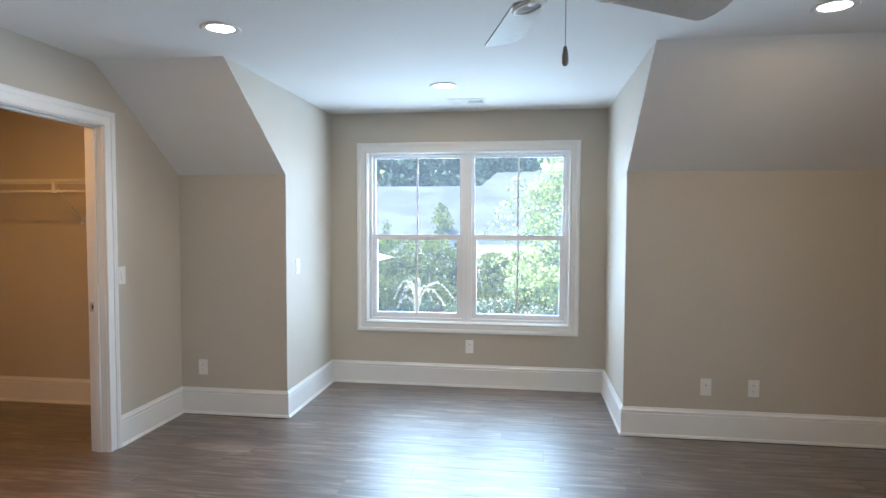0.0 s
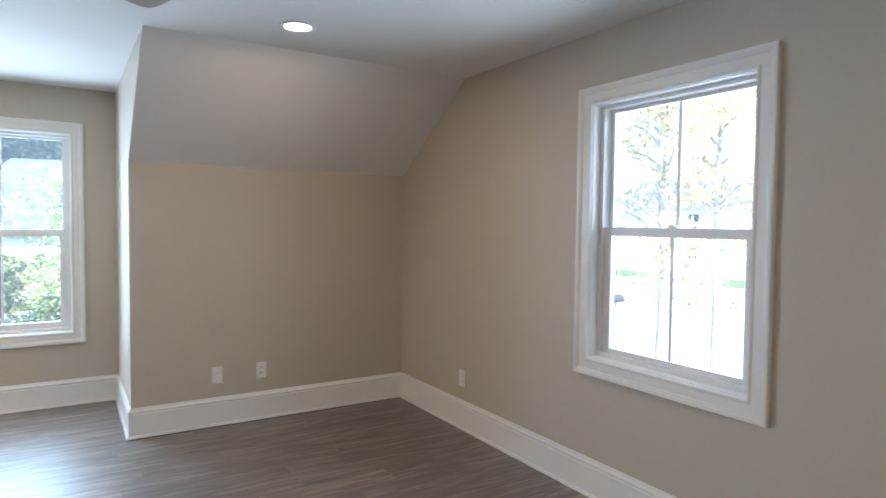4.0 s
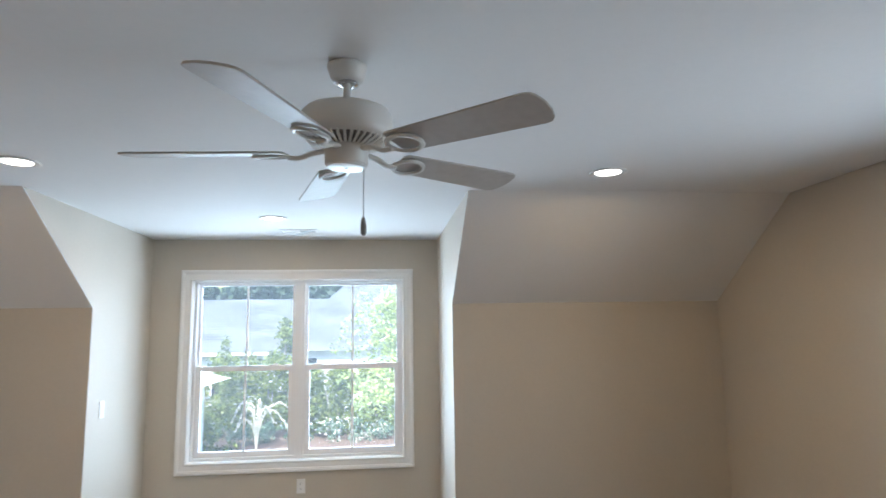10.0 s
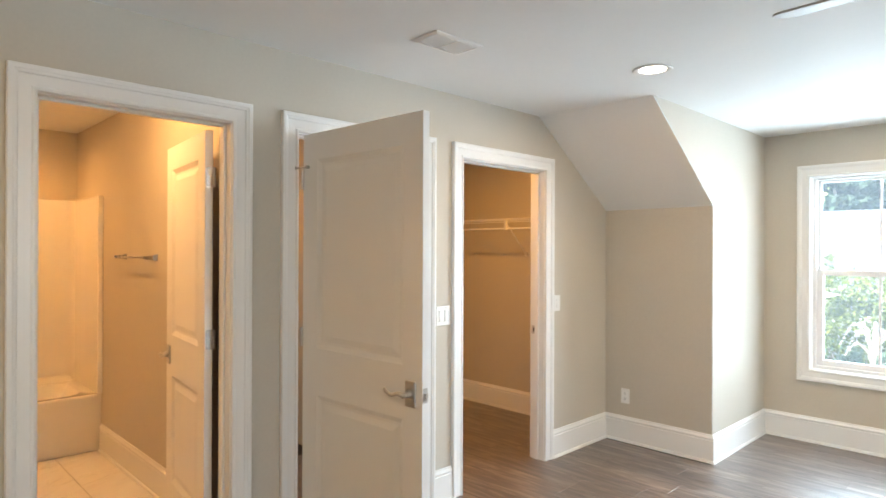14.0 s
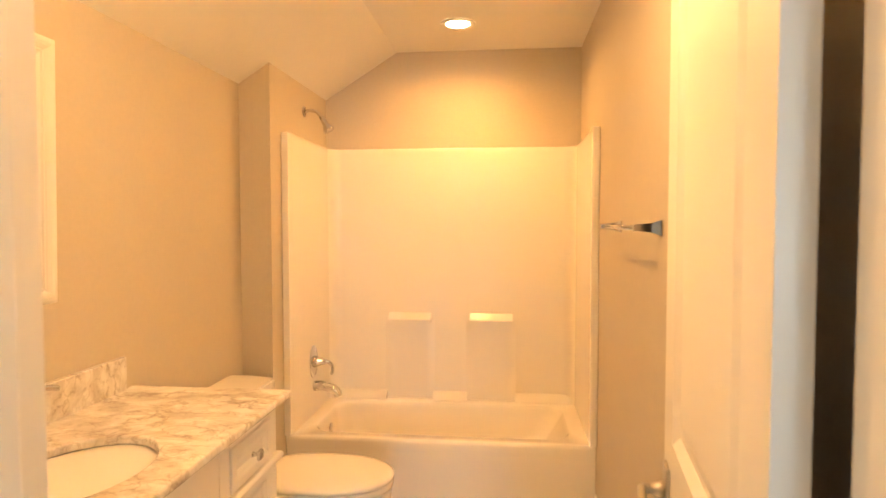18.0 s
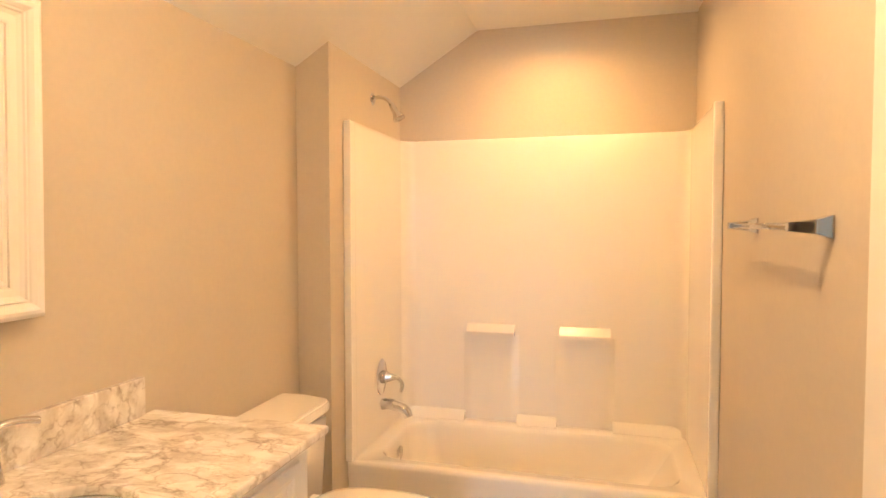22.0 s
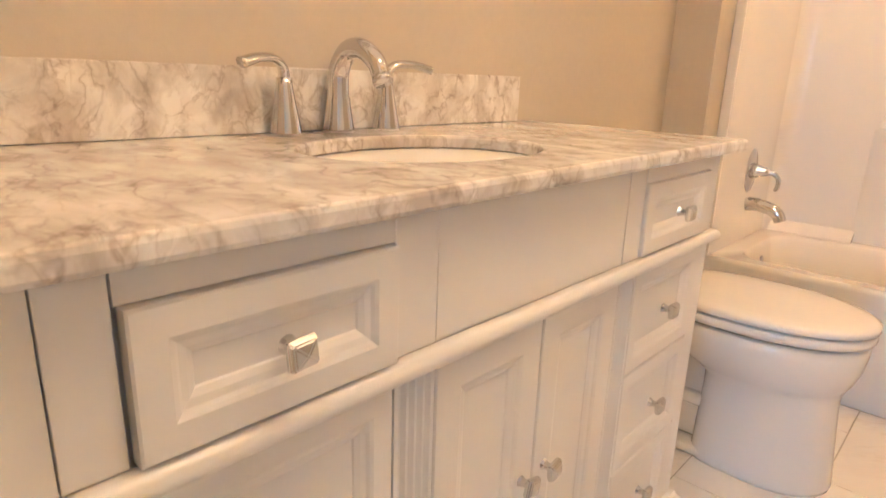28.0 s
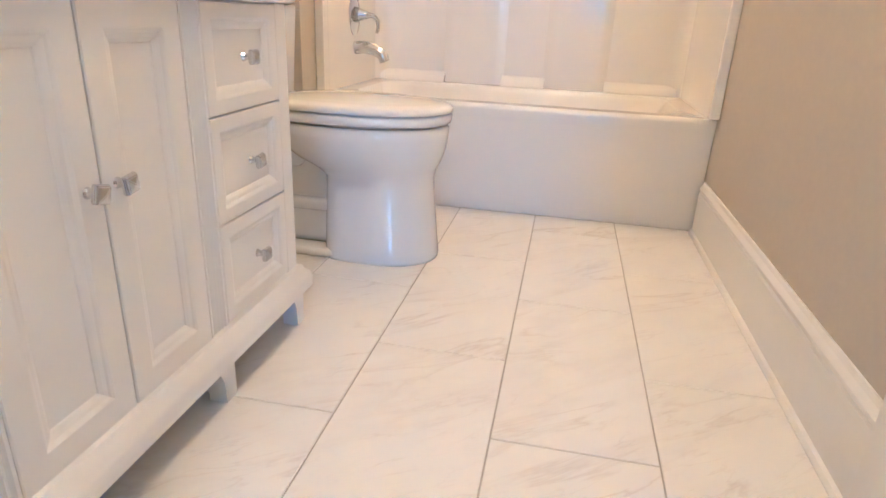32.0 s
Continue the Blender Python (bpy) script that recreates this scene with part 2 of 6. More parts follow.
def granite_material():
    """White marble with smudged taupe drifts and grey veins."""
    m, t, n, p = nodes("veined_white_marble")
    place = n.new("ShaderNodeTexCoord")
    turn = n.new("ShaderNodeMapping")
    turn.inputs["Scale"].default_value = (1.25, 0.8, 1.0)
    turn.inputs["Rotation"].default_value = (0.3, 0.2, 0.65)
    t.links.new(place.outputs["Object"], turn.inputs[0])
    at = turn.outputs[0]
    for scale, amount in ((5.0, 0.10), (18.0, 0.035)):
        warp = n.new("ShaderNodeTexNoise")
        warp.inputs["Scale"].default_value, warp.inputs["Detail"].default_value = scale, 4
        t.links.new(at, warp.inputs["Vector"])
        push = n.new("ShaderNodeVectorMath")
        push.operation = "MULTIPLY_ADD"
        push.inputs[1].default_value = (amount, amount, amount)
        t.links.new(warp.outputs["Color"], push.inputs[0])
        t.links.new(at, push.inputs[2])
        at = push.outputs[0]
    # taupe drifts, pale rounded fields, then veins of three sizes that come and go
    drift = ramp(t, n, noise_of(t, n, at, 11.0, 6, 0.3, 0.6), [(0.36, (0.70, 0.675, 0.655)), (0.47, (0.86, 0.845, 0.83)), (0.56, (1.0, 1.0, 1.0))])
    colour = mix_rgb(t, n, "MULTIPLY", (0.88, 0.875, 0.865), drift, 1.0)
    fields = n.new("ShaderNodeTexVoronoi")
    fields.feature = "SMOOTH_F1"
    fields.inputs["Scale"].default_value, fields.inputs["Smoothness"].default_value = 21.0, 0.8
    t.links.new(at, fields.inputs["Vector"])
    rim = ramp(t, n, fields.outputs["Distance"], [(0.32, (1.0, 1.0, 1.0)), (0.62, (0.84, 0.82, 0.805))])
    colour = mix_rgb(t, n, "MULTIPLY", colour, rim, 0.8)
    for scale, width, tone, lo in ((8.0, 0.030, (0.62, 0.59, 0.57), 0.44), (15.0, 0.040, (0.70, 0.67, 0.65), 0.42), (30.0, 0.050, (0.82, 0.80, 0.79), 0.44)):
        ridge = n.new("ShaderNodeMath")
        ridge.operation, ridge.inputs[1].default_value = "SUBTRACT", 0.5
        t.links.new(noise_of(t, n, at, scale, 4, 0.4, 0.5), ridge.inputs[0])
        size = n.new("ShaderNodeMath")
        size.operation = "ABSOLUTE"
        t.links.new(ridge.outputs[0], size.inputs[0])
        vein = ramp(t, n, size.outputs[0], [(0.0, tone), (width * 0.4, tuple(0.5 + 0.5 * q for q in tone)), (width, (1.0, 1.0, 1.0))])
        where = ramp(t, n, noise_of(t, n, turn.outputs[0], scale * 0.7, 3), [(lo, (0.0, 0.0, 0.0)), (lo + 0.14, (1.0, 1.0, 1.0))])
        colour = mix_rgb(t, n, "MULTIPLY", colour, vein, where)
    cloud = ramp(t, n, noise_of(t, n, turn.outputs[0], 3.0, 4, 0.5), [(0.34, (0.90, 0.885, 0.875)), (0.56, (1.0, 1.0, 1.0))])
    c = mix_rgb(t, n, "MULTIPLY", colour, cloud, 1.0)
    t.links.new(c, p.inputs["Base Color"])
    p.inputs["Roughness"].default_value = 0.07
    return m


def glass_material():
    m, t, n, p = nodes("window_glass")
    n.remove(p)
    clear, gloss, mix, fresnel = n.new("ShaderNodeBsdfTransparent"), n.new("ShaderNodeBsdfGlossy"), n.new("ShaderNodeMixShader"), n.new("ShaderNodeFresnel")
    clear.inputs[0].default_value = (0.93, 0.95, 0.94, 1)
    gloss.inputs["Roughness"].default_value = 0.01
    fresnel.inputs[0].default_value = 1.45
    t.links.new(fresnel.outputs[0], mix.inputs[0])
    t.links.new(clear.outputs[0], mix.inputs[1])
    t.links.new(gloss.outputs[0], mix.inputs[2])
    # Bright glare over the view, put into the pane as a thin translucent layer
    haze, veil = n.new("ShaderNodeBsdfTranslucent"), n.new("ShaderNodeMixShader")
    haze.inputs[0].default_value = (0.9, 0.95, 1.0, 1)
    veil.inputs[0].default_value = 0.013
    t.links.new(mix.outputs[0], veil.inputs[1])
    t.links.new(haze.outputs[0], veil.inputs[2])
    t.links.new(veil.outputs[0], n["Material Output"].inputs[0])
    return m


def glow_material(name, colour, strength):
    m, t, n, p = nodes(name)
    p.inputs["Base Color"].default_value = (0.8, 0.8, 0.8, 1)
    p.inputs["Emission Color"].default_value = (*colour, 1)
    p.inputs["Emission Strength"].default_value = strength
    return m


PLANK, TILE, MARBLE, GLASS = plank_material(), tile_material(), granite_material(), glass_material()
MIRROR = mat("mirror_silver", (0.9, 0.9, 0.9), 0.005, 1.0)
LAMP_GLOW = glow_material("bedroom_lamp_lens", (1.0, 0.90, 0.76), 2.4)
BATH_GLOW = glow_material("bath_lamp_lens", (1.0, 0.66, 0.32), 6.0)


# Tools for meshes
def part(name, bm, material, parent=None, label="", smooth=False):
    """Links a bmesh as one mesh object, under a thing or a part."""
    me = bpy.data.meshes.new(name)
    bmesh.ops.recalc_face_normals(bm, faces=bm.faces)
    bm.to_mesh(me)
    bm.free()
    if smooth:
        for f in me.polygons:
            f.use_smooth = True
    for m in (material if isinstance(material, (list, tuple)) else [material]):
        me.materials.append(m)
    ob = new(name, me)
    if parent is not None:
        ob.parent = parent
    return tagged(ob, label)


def placed(name, bm, material, parent, label="", smooth=False):
    """As part(), for a mesh that is drawn in the world's metres."""
    ob = part(name, bm, material, parent, label, smooth)
    if parent.type == "EMPTY":
        ob.matrix_parent_inverse = parent.matrix_basis.inverted()
    return ob


def shade_auto(ob, angle=35.0):
    """Smooth shading that keeps edges sharper than the angle."""
    me = ob.data
    me.shade_smooth()
    bm = bmesh.new()
    bm.from_mesh(me)
    for e in bm.edges:
        e.smooth = len(e.link_faces) == 2 and e.calc_face_angle(0.0) < radians(angle)
    bm.to_mesh(me)
    bm.free()
    return ob


def thing(name, label, category, place=(0, 0, 0), turn=0.0, group=""):
    """An empty at a thing's base, which parents its parts."""
    ob = new(name)
    ob.matrix_world = pose(*place, 0, 0, turn)
    return tagged(ob, label, category, group)


def setting(ob, label, category):
    return tagged(ob, label, category, kind="structure")


def box(bm, x0, x1, y0, y1, z0, z1, bevel=0.0, segments=2):
    xs, ys, zs = sorted((x0, x1)), sorted((y0, y1)), sorted((z0, z1))
    made = bmesh.ops.create_cube(bm, size=1.0)
    for v in made["verts"]:
        v.co = Vector((xs[v.co.x > 0], ys[v.co.y > 0], zs[v.co.z > 0]))
    if bevel:
        edges = {e for v in made["verts"] for e in v.link_edges}
        bmesh.ops.bevel(bm, geom=list(edges), offset=bevel, segments=segments, affect="EDGES", profile=0.5)
    return bm


def boxed(*a, **k):
    return box(bmesh.new(), *a, **k)


def prism(bm, outline, axis, a, b):
    """An outline of (u, v) drawn out along an axis from a to b. x: (y, z); y: (x, z); z: (x, y)."""
    def at(u, v, w):
        return {"x": (w, u, v), "y": (u, w, v), "z": (u, v, w)}[axis]
    lower, upper = [bm.verts.new(at(u, v, a)) for u, v in outline], [bm.verts.new(at(u, v, b)) for u, v in outline]
    n = len(outline)
    bm.faces.new(lower)
    bm.faces.new(upper)
    for i in range(n):
        bm.faces.new((lower[i], lower[(i + 1) % n], upper[(i + 1) % n], upper[i]))
    return bm


def sweep(bm, path, profile, to3d, closed=False):
    """A moulding: the profile (offset to the path's left, height) drawn along a path of (u, v), mitred at its corners."""
    n = len(path)
    rings = []
    for i, (u, v) in enumerate(path):
        dirs = []
        for j in ((i - 1, i), (i, i + 1)):
            if closed or (j[0] >= 0 and j[1] < n):
                a, b = path[j[0] % n], path[j[1] % n]
                d = Vector((b[0] - a[0], b[1] - a[1])).normalized()
                dirs.append(Vector((-d.y, d.x)))
        m = sum(dirs, Vector((0, 0))).normalized()
        m = m / max(0.2, m.dot(dirs[0]))
        rings.append([bm.verts.new(to3d(u + m.x * o, v + m.y * o, h)) for o, h in profile])
    k = len(profile)
    for i in range(n if closed else n - 1):
        a, b = rings[i], rings[(i + 1) % n]
        for j in range(k):
            bm.faces.new((a[j], a[(j + 1) % k], b[(j + 1) % k], b[j]))
    if not closed:
        bm.faces.new(rings[0])
        bm.faces.new(rings[-1])
    return bm


def lathe(bm, profile, steps=32, at=(0, 0, 0), arc=360.0, sx=1.0, sy=1.0):
    """A profile of (radius, z) turned about z."""
    rings = []
    for i in range(steps):
        a = radians(arc) * i / steps
        rings.append([bm.verts.new((at[0] + sx * r * math.cos(a), at[1] + sy * r * math.sin(a), at[2] + z)) for r, z in profile])
    for i in range(steps):
        p, q = rings[i], rings[(i + 1) % steps]
        for j in range(len(profile) - 1):
            bm.faces.new((p[j], p[j + 1], q[j + 1], q[j]))
    bmesh.ops.remove_doubles(bm, verts=bm.verts, dist=1e-6)
    return bm


def tube(bm, points, radii, steps=12, cap=True, flat=1.0):
    """A round tube through points with a radius at each."""
    pts = [Vector(p) for p in points]
    if isinstance(radii, (int, float)):
        radii = [radii] * len(pts)
    rings, side = [], None
    for i, p in enumerate(pts):
        d = (pts[min(i + 1, len(pts) - 1)] - pts[max(i - 1, 0)]).normalized()
        if side is None:
            side = d.cross(Vector((0, 0, 1)) if abs(d.z) < 0.9 else Vector((1, 0, 0))).normalized()
        side = (side - d * side.dot(d)).normalized()
        up = side.cross(d)
        rings.append([bm.verts.new(p + radii[i] * (math.cos(2 * math.pi * k / steps) * side + flat * math.sin(2 * math.pi * k / steps) * up)) for k in range(steps)])
    for a, b in zip(rings, rings[1:]):
        for k in range(steps):
            bm.faces.new((a[k], a[(k + 1) % steps], b[(k + 1) % steps], b[k]))
    if cap:
        bm.faces.new(rings[0])
        bm.faces.new(rings[-1])
    return bm


def smooth_path(points, steps=8):
    """A Catmull-Rom curve through points."""
    p = [Vector(q) for q in points]
    p = [2 * p[0] - p[1], *p, 2 * p[-1] - p[-2]]
    out = []
    for i in range(1, len(p) - 2):
        for k in range(steps):
            s = k / steps
            out.append(0.5 * (2 * p[i] + (p[i + 1] - p[i - 1]) * s + (2 * p[i - 1] - 5 * p[i] + 4 * p[i + 1] - p[i + 2]) * s * s + (3 * p[i] - p[i - 1] - 3 * p[i + 1] + p[i + 2]) * s ** 3))
    return out + [p[-2]]


# The plan, in metres
XL, XR, YK, YW, YBACK = -2.65, 2.69, 4.324, 5.385, -1.95
DL, DR, H, K, YS = -1.795, 0.667, 2.46, 1.833, 3.415
T = 0.14
XB = XL - 0.112
BATH_R, BATH_L, BATH_BACK = 1.275, -0.371, -5.80
CLOSET_W, CLOSET_BACK = -4.35, 4.40
CASE, HEAD = 0.092, 2.08
DOORS = {"bath": (0.409, 1.147), "hall": (1.482, 2.306), "closet": (2.637, 3.490)}
WIN_A, WIN_B = (-1.456, 0.350, 0.576, 2.10), (1.300, 2.198, 0.742, 2.082)


def wall_with_holes(name, axis, plane, thick, u0, u1, z0, z1, holes, material, label):
    """A wall along axis, from plane to plane + thick, with openings (u0, u1, z0, z1)."""
    bm = bmesh.new()

    def block(a, b, c, d):
        if b - a > 1e-4 and d - c > 1e-4:
            if axis == "x":
                box(bm, plane, plane + thick, a, b, c, d)
            else:
                box(bm, a, b, plane, plane + thick, c, d)
    at = u0
    for a, b, c, d in sorted(holes):
        block(at, a, z0, z1)
        block(a, b, z0, c)
        block(a, b, d, z1)
        at = b
    block(at, u1, z0, z1)
    return setting(part(name, bm, material), label, "wall")


wall_with_holes("wall_west", "x", XL, XB - XL, YBACK, YK + 0.1, 0, H, [(a - 0.01, b + 0.01, -0.01, HEAD + 0.01) for a, b in DOORS.values()], WALL,
                "grey-beige painted bedroom wall with three doorways")
wall_with_holes("wall_east", "x", XR, T, YBACK, YK + 0.1, 0, H, [(WIN_B[0], WIN_B[1], WIN_B[2], WIN_B[3])], WALL, "grey-beige painted gable wall with one window")
wall_with_holes("wall_north", "y", YW, T, DL - 0.1, DR + 0.1, 0, H, [WIN_A], WALL, "grey-beige painted dormer wall under a double window")
wall_with_holes("wall_south", "y", YBACK, -T, XL - T, XR + T, 0, H, [], WALL, "plain grey-beige painted back wall")
setting(part("wall_knee_1", boxed(XL, DL - 0.001, YK, YK + 0.1, 0, K + 0.12), WALL), "low grey-beige knee wall beside the dormer", "wall")
setting(part("wall_knee_2", boxed(DR + 0.001, XR, YK, YK + 0.1, 0, K + 0.12), WALL), "low grey-beige knee wall with two outlets", "wall")
for i, (x0, x1) in enumerate(((DL - 0.1, DL), (DR, DR + 0.1)), 1):
    cheek = prism(bmesh.new(), [(YK + 0.004, 0), (YW, 0), (YW, H), (YS + 0.012, H), (YK + 0.004, K)], "x", x0, x1)
    setting(part(f"wall_dormer_{i}", cheek, WALL), "grey-beige painted dormer cheek wall", "wall")
# Ceilings: flat, the two slopes, the bath and the closet
flat = bmesh.new()
box(flat, XL, XR, YBACK, YS, H, H + 0.1)
box(flat, DL, DR, YS, YW, H, H + 0.1)
setting(part("ceiling", flat, CEIL), "flat white painted bedroom ceiling", "ceiling")
for i, (x0, x1) in enumerate(((XL, DL - 0.001), (DR + 0.001, XR)), 1):
    slope = prism(bmesh.new(), [(YS, H), (YK, K), (YK, K + 0.12), (YS, H + 0.12)], "x", x0, x1)
    setting(part(f"ceiling_slope_{i}", slope, CEIL), "sloped white painted ceiling under the roof", "ceiling")
SLOPE_Y, SLOPE_K = 0.205, 0.63
bath_ceiling = bmesh.new()
HB = 2.47
low = BATH_L - 0.1
prism(bath_ceiling, [(BATH_R, HB), (SLOPE_Y, HB), (low, HB - SLOPE_K * (SLOPE_Y - low)), (low, HB + 0.12), (BATH_R, HB + 0.12)], "x", BATH_BACK - 0.1, XB)
setting(part("ceiling_bath", bath_ceiling, CEIL), "white bathroom ceiling that slopes down over the vanity", "ceiling")
setting(part("ceiling_closet", boxed(CLOSET_W, XB, BATH_R + 0.1, CLOSET_BACK, H, H + 0.1), CEIL), "white closet ceiling", "ceiling")
# Bath walls
setting(part("wall_bath_north", boxed(BATH_BACK - 0.1, XB, BATH_R, BATH_R + 0.1, 0, HB), WALL), "grey-beige painted bathroom wall with a towel bar", "wall")
setting(part("wall_bath_south", boxed(BATH_BACK - 0.1, XB, BATH_L - 0.1, BATH_L, 0, HB), WALL), "grey-beige painted bathroom wall behind the vanity", "wall")
setting(part("wall_bath_west", boxed(BATH_BACK - 0.1, BATH_BACK, BATH_L, BATH_R, 0, HB), WALL), "grey-beige painted wall above the tub", "wall")
setting(part("wall_bath_wing", boxed(BATH_BACK, -4.928, BATH_L, -0.224, 0, HB - 0.2), WALL), "boxed-out grey-beige wall that holds the plumbing", "wall")
# Closet and hall walls
setting(part("wall_closet_north", boxed(CLOSET_W, XB, CLOSET_BACK, CLOSET_BACK + 0.1, 0, H), WALL), "grey-beige closet back wall", "wall")
setting(part("wall_closet_west", boxed(CLOSET_W - 0.1, CLOSET_W, BATH_R + 0.1, CLOSET_BACK + 0.1, 0, H), WALL), "grey-beige closet end wall", "wall")
setting(part("wall_closet_south", boxed(CLOSET_W, XB, 2.42, 2.52, 0, H), WALL), "grey-beige wall between closet and passage", "wall")
setting(part("roof_cap", boxed(-6.2, 3.2, -2.5, YW + 0.3, H + 0.16, H + 0.3), CEIL), "plain roof deck that closes the rooms", "roof")

# Mouldings, windows and doors
CASING = [(0.0, 0.0), (0.0, 0.012), (0.004, 0.016), (0.012, 0.016), (0.018, 0.011), (0.058, 0.013), (0.062, 0.019), (0.070, 0.021), (0.074, 0.024), (0.088, 0.024), (0.092, 0.020), (0.092, 0.0)]
BASE = [(0.0, 0.0), (0.027, 0.0), (0.027, 0.006), (0.023, 0.015), (0.016, 0.019), (0.016, 0.158), (0.012, 0.163), (0.017, 0.169), (0.017, 0.178), (0.008, 0.190), (0.005, 0.201), (0.0, 0.201)]


def baseboard(path, label="tall white painted baseboard with a moulded top"):
    return setting(part("baseboard", sweep(bmesh.new(), path, BASE, lambda u, v, h: (u, v, h)), TRIM), label, "baseboard")


out = {k: (a - CASE, b + CASE) for k, (a, b) in DOORS.items()}
baseboard([(XL, out["bath"][0]), (XL, YBACK), (XR, YBACK), (XR, YK), (DR, YK), (DR, YW), (DL, YW), (DL, YK), (XL, YK), (XL, out["closet"][1])])
baseboard([(XL, out["closet"][0]), (XL, out["hall"][1])], "short white baseboard between two door casings")
baseboard([(XL, out["hall"][0]), (XL, out["bath"][1])], "short white baseboard between two door casings")
baseboard([(XB - 0.1, BATH_R), (-5.075, BATH_R)], "white bathroom baseboard along the tile floor")
baseboard([(-5.075, -0.224), (-4.928, -0.224), (-4.928, BATH_L), (-4.03, BATH_L)], "white bathroom baseboard behind the toilet")
baseboard([(XB, CLOSET_BACK), (CLOSET_W, CLOSET_BACK), (CLOSET_W, 2.52), (XB, 2.52)], "white closet baseboard")


def doorway(number, name, stop_side):
    """Jamb, stops and casings on both faces of an opening in the west wall."""
    a, b = DOORS[name]
    d = setting(new(f"doorway_{number}"), "white painted door frame with moulded casing", "door frame")
    jamb = bmesh.new()
    box(jamb, XB, XL, a - 0.018, a + 0.004, 0, HEAD + 0.018)
    box(jamb, XB, XL, b - 0.004, b + 0.018, 0, HEAD + 0.018)
    box(jamb, XB, XL, a + 0.004, b - 0.004, HEAD - 0.004, HEAD + 0.018)
    part("jamb", jamb, TRIM, d)
    s0, s1 = (XB + 0.036, XB + 0.068) if stop_side == "bath" else (XL - 0.072, XL - 0.038)
    stop = bmesh.new()
    box(stop, s0, s1, a + 0.004, a + 0.016, 0, HEAD - 0.004, 0.003)
    box(stop, s0, s1, b - 0.016, b - 0.004, 0, HEAD - 0.004, 0.003)
    box(stop, s0, s1, a + 0.016, b - 0.016, HEAD - 0.016, HEAD - 0.004, 0.003)
    part("door_stop", stop, TRIM, d)
    path = [(a, 0), (a, HEAD), (b, HEAD), (b, 0)]
    part("casing", sweep(bmesh.new(), path, CASING, lambda u, v, h: (XL + h, u, v)), TRIM, d)
    lo, hi = (BATH_L, BATH_R - 0.001) if name == "bath" else (1.38, 4.3)
    part("inner_casing", sweep(bmesh.new(), path, [(min(o, hi - b), h) for o, h in CASING], lambda u, v, h: (XB - h, u, v)), TRIM, d)
    return d


FRAME_BATH, FRAME_HALL, FRAME_CLOSET = doorway(1, "bath", "bath"), doorway(2, "hall", "room"), doorway(3, "closet", "bath")


def strike(parent, y, x, z, sign, label="chrome strike plate", metal=None):
    """A small strike plate with its dark latch hole on a jamb face at y."""
    bm = bmesh.new()
    box(bm, x - 0.016, x + 0.016, y, y + sign * 0.0015, z - 0.03, z + 0.03, 0.0006)
    plate = part("strike_plate", bm, metal or NICKEL, parent, label)
    part("latch_hole", boxed(x - 0.004, x + 0.008, y + sign * 0.0016, y + sign * 0.0022, z - 0.013, z + 0.013), DARK, plate)


strike(FRAME_CLOSET, DOORS["closet"][1] - 0.0042, XB + 0.02, 0.935, -1)
strike(FRAME_BATH, DOORS["bath"][0] + 0.0042, XB + 0.009, 0.926, 1, "worn bronze strike plate with a dark latch hole", BRONZE)
strike(FRAME_HALL, DOORS["hall"][1] - 0.0042, XL - 0.02, 0.955, -1)


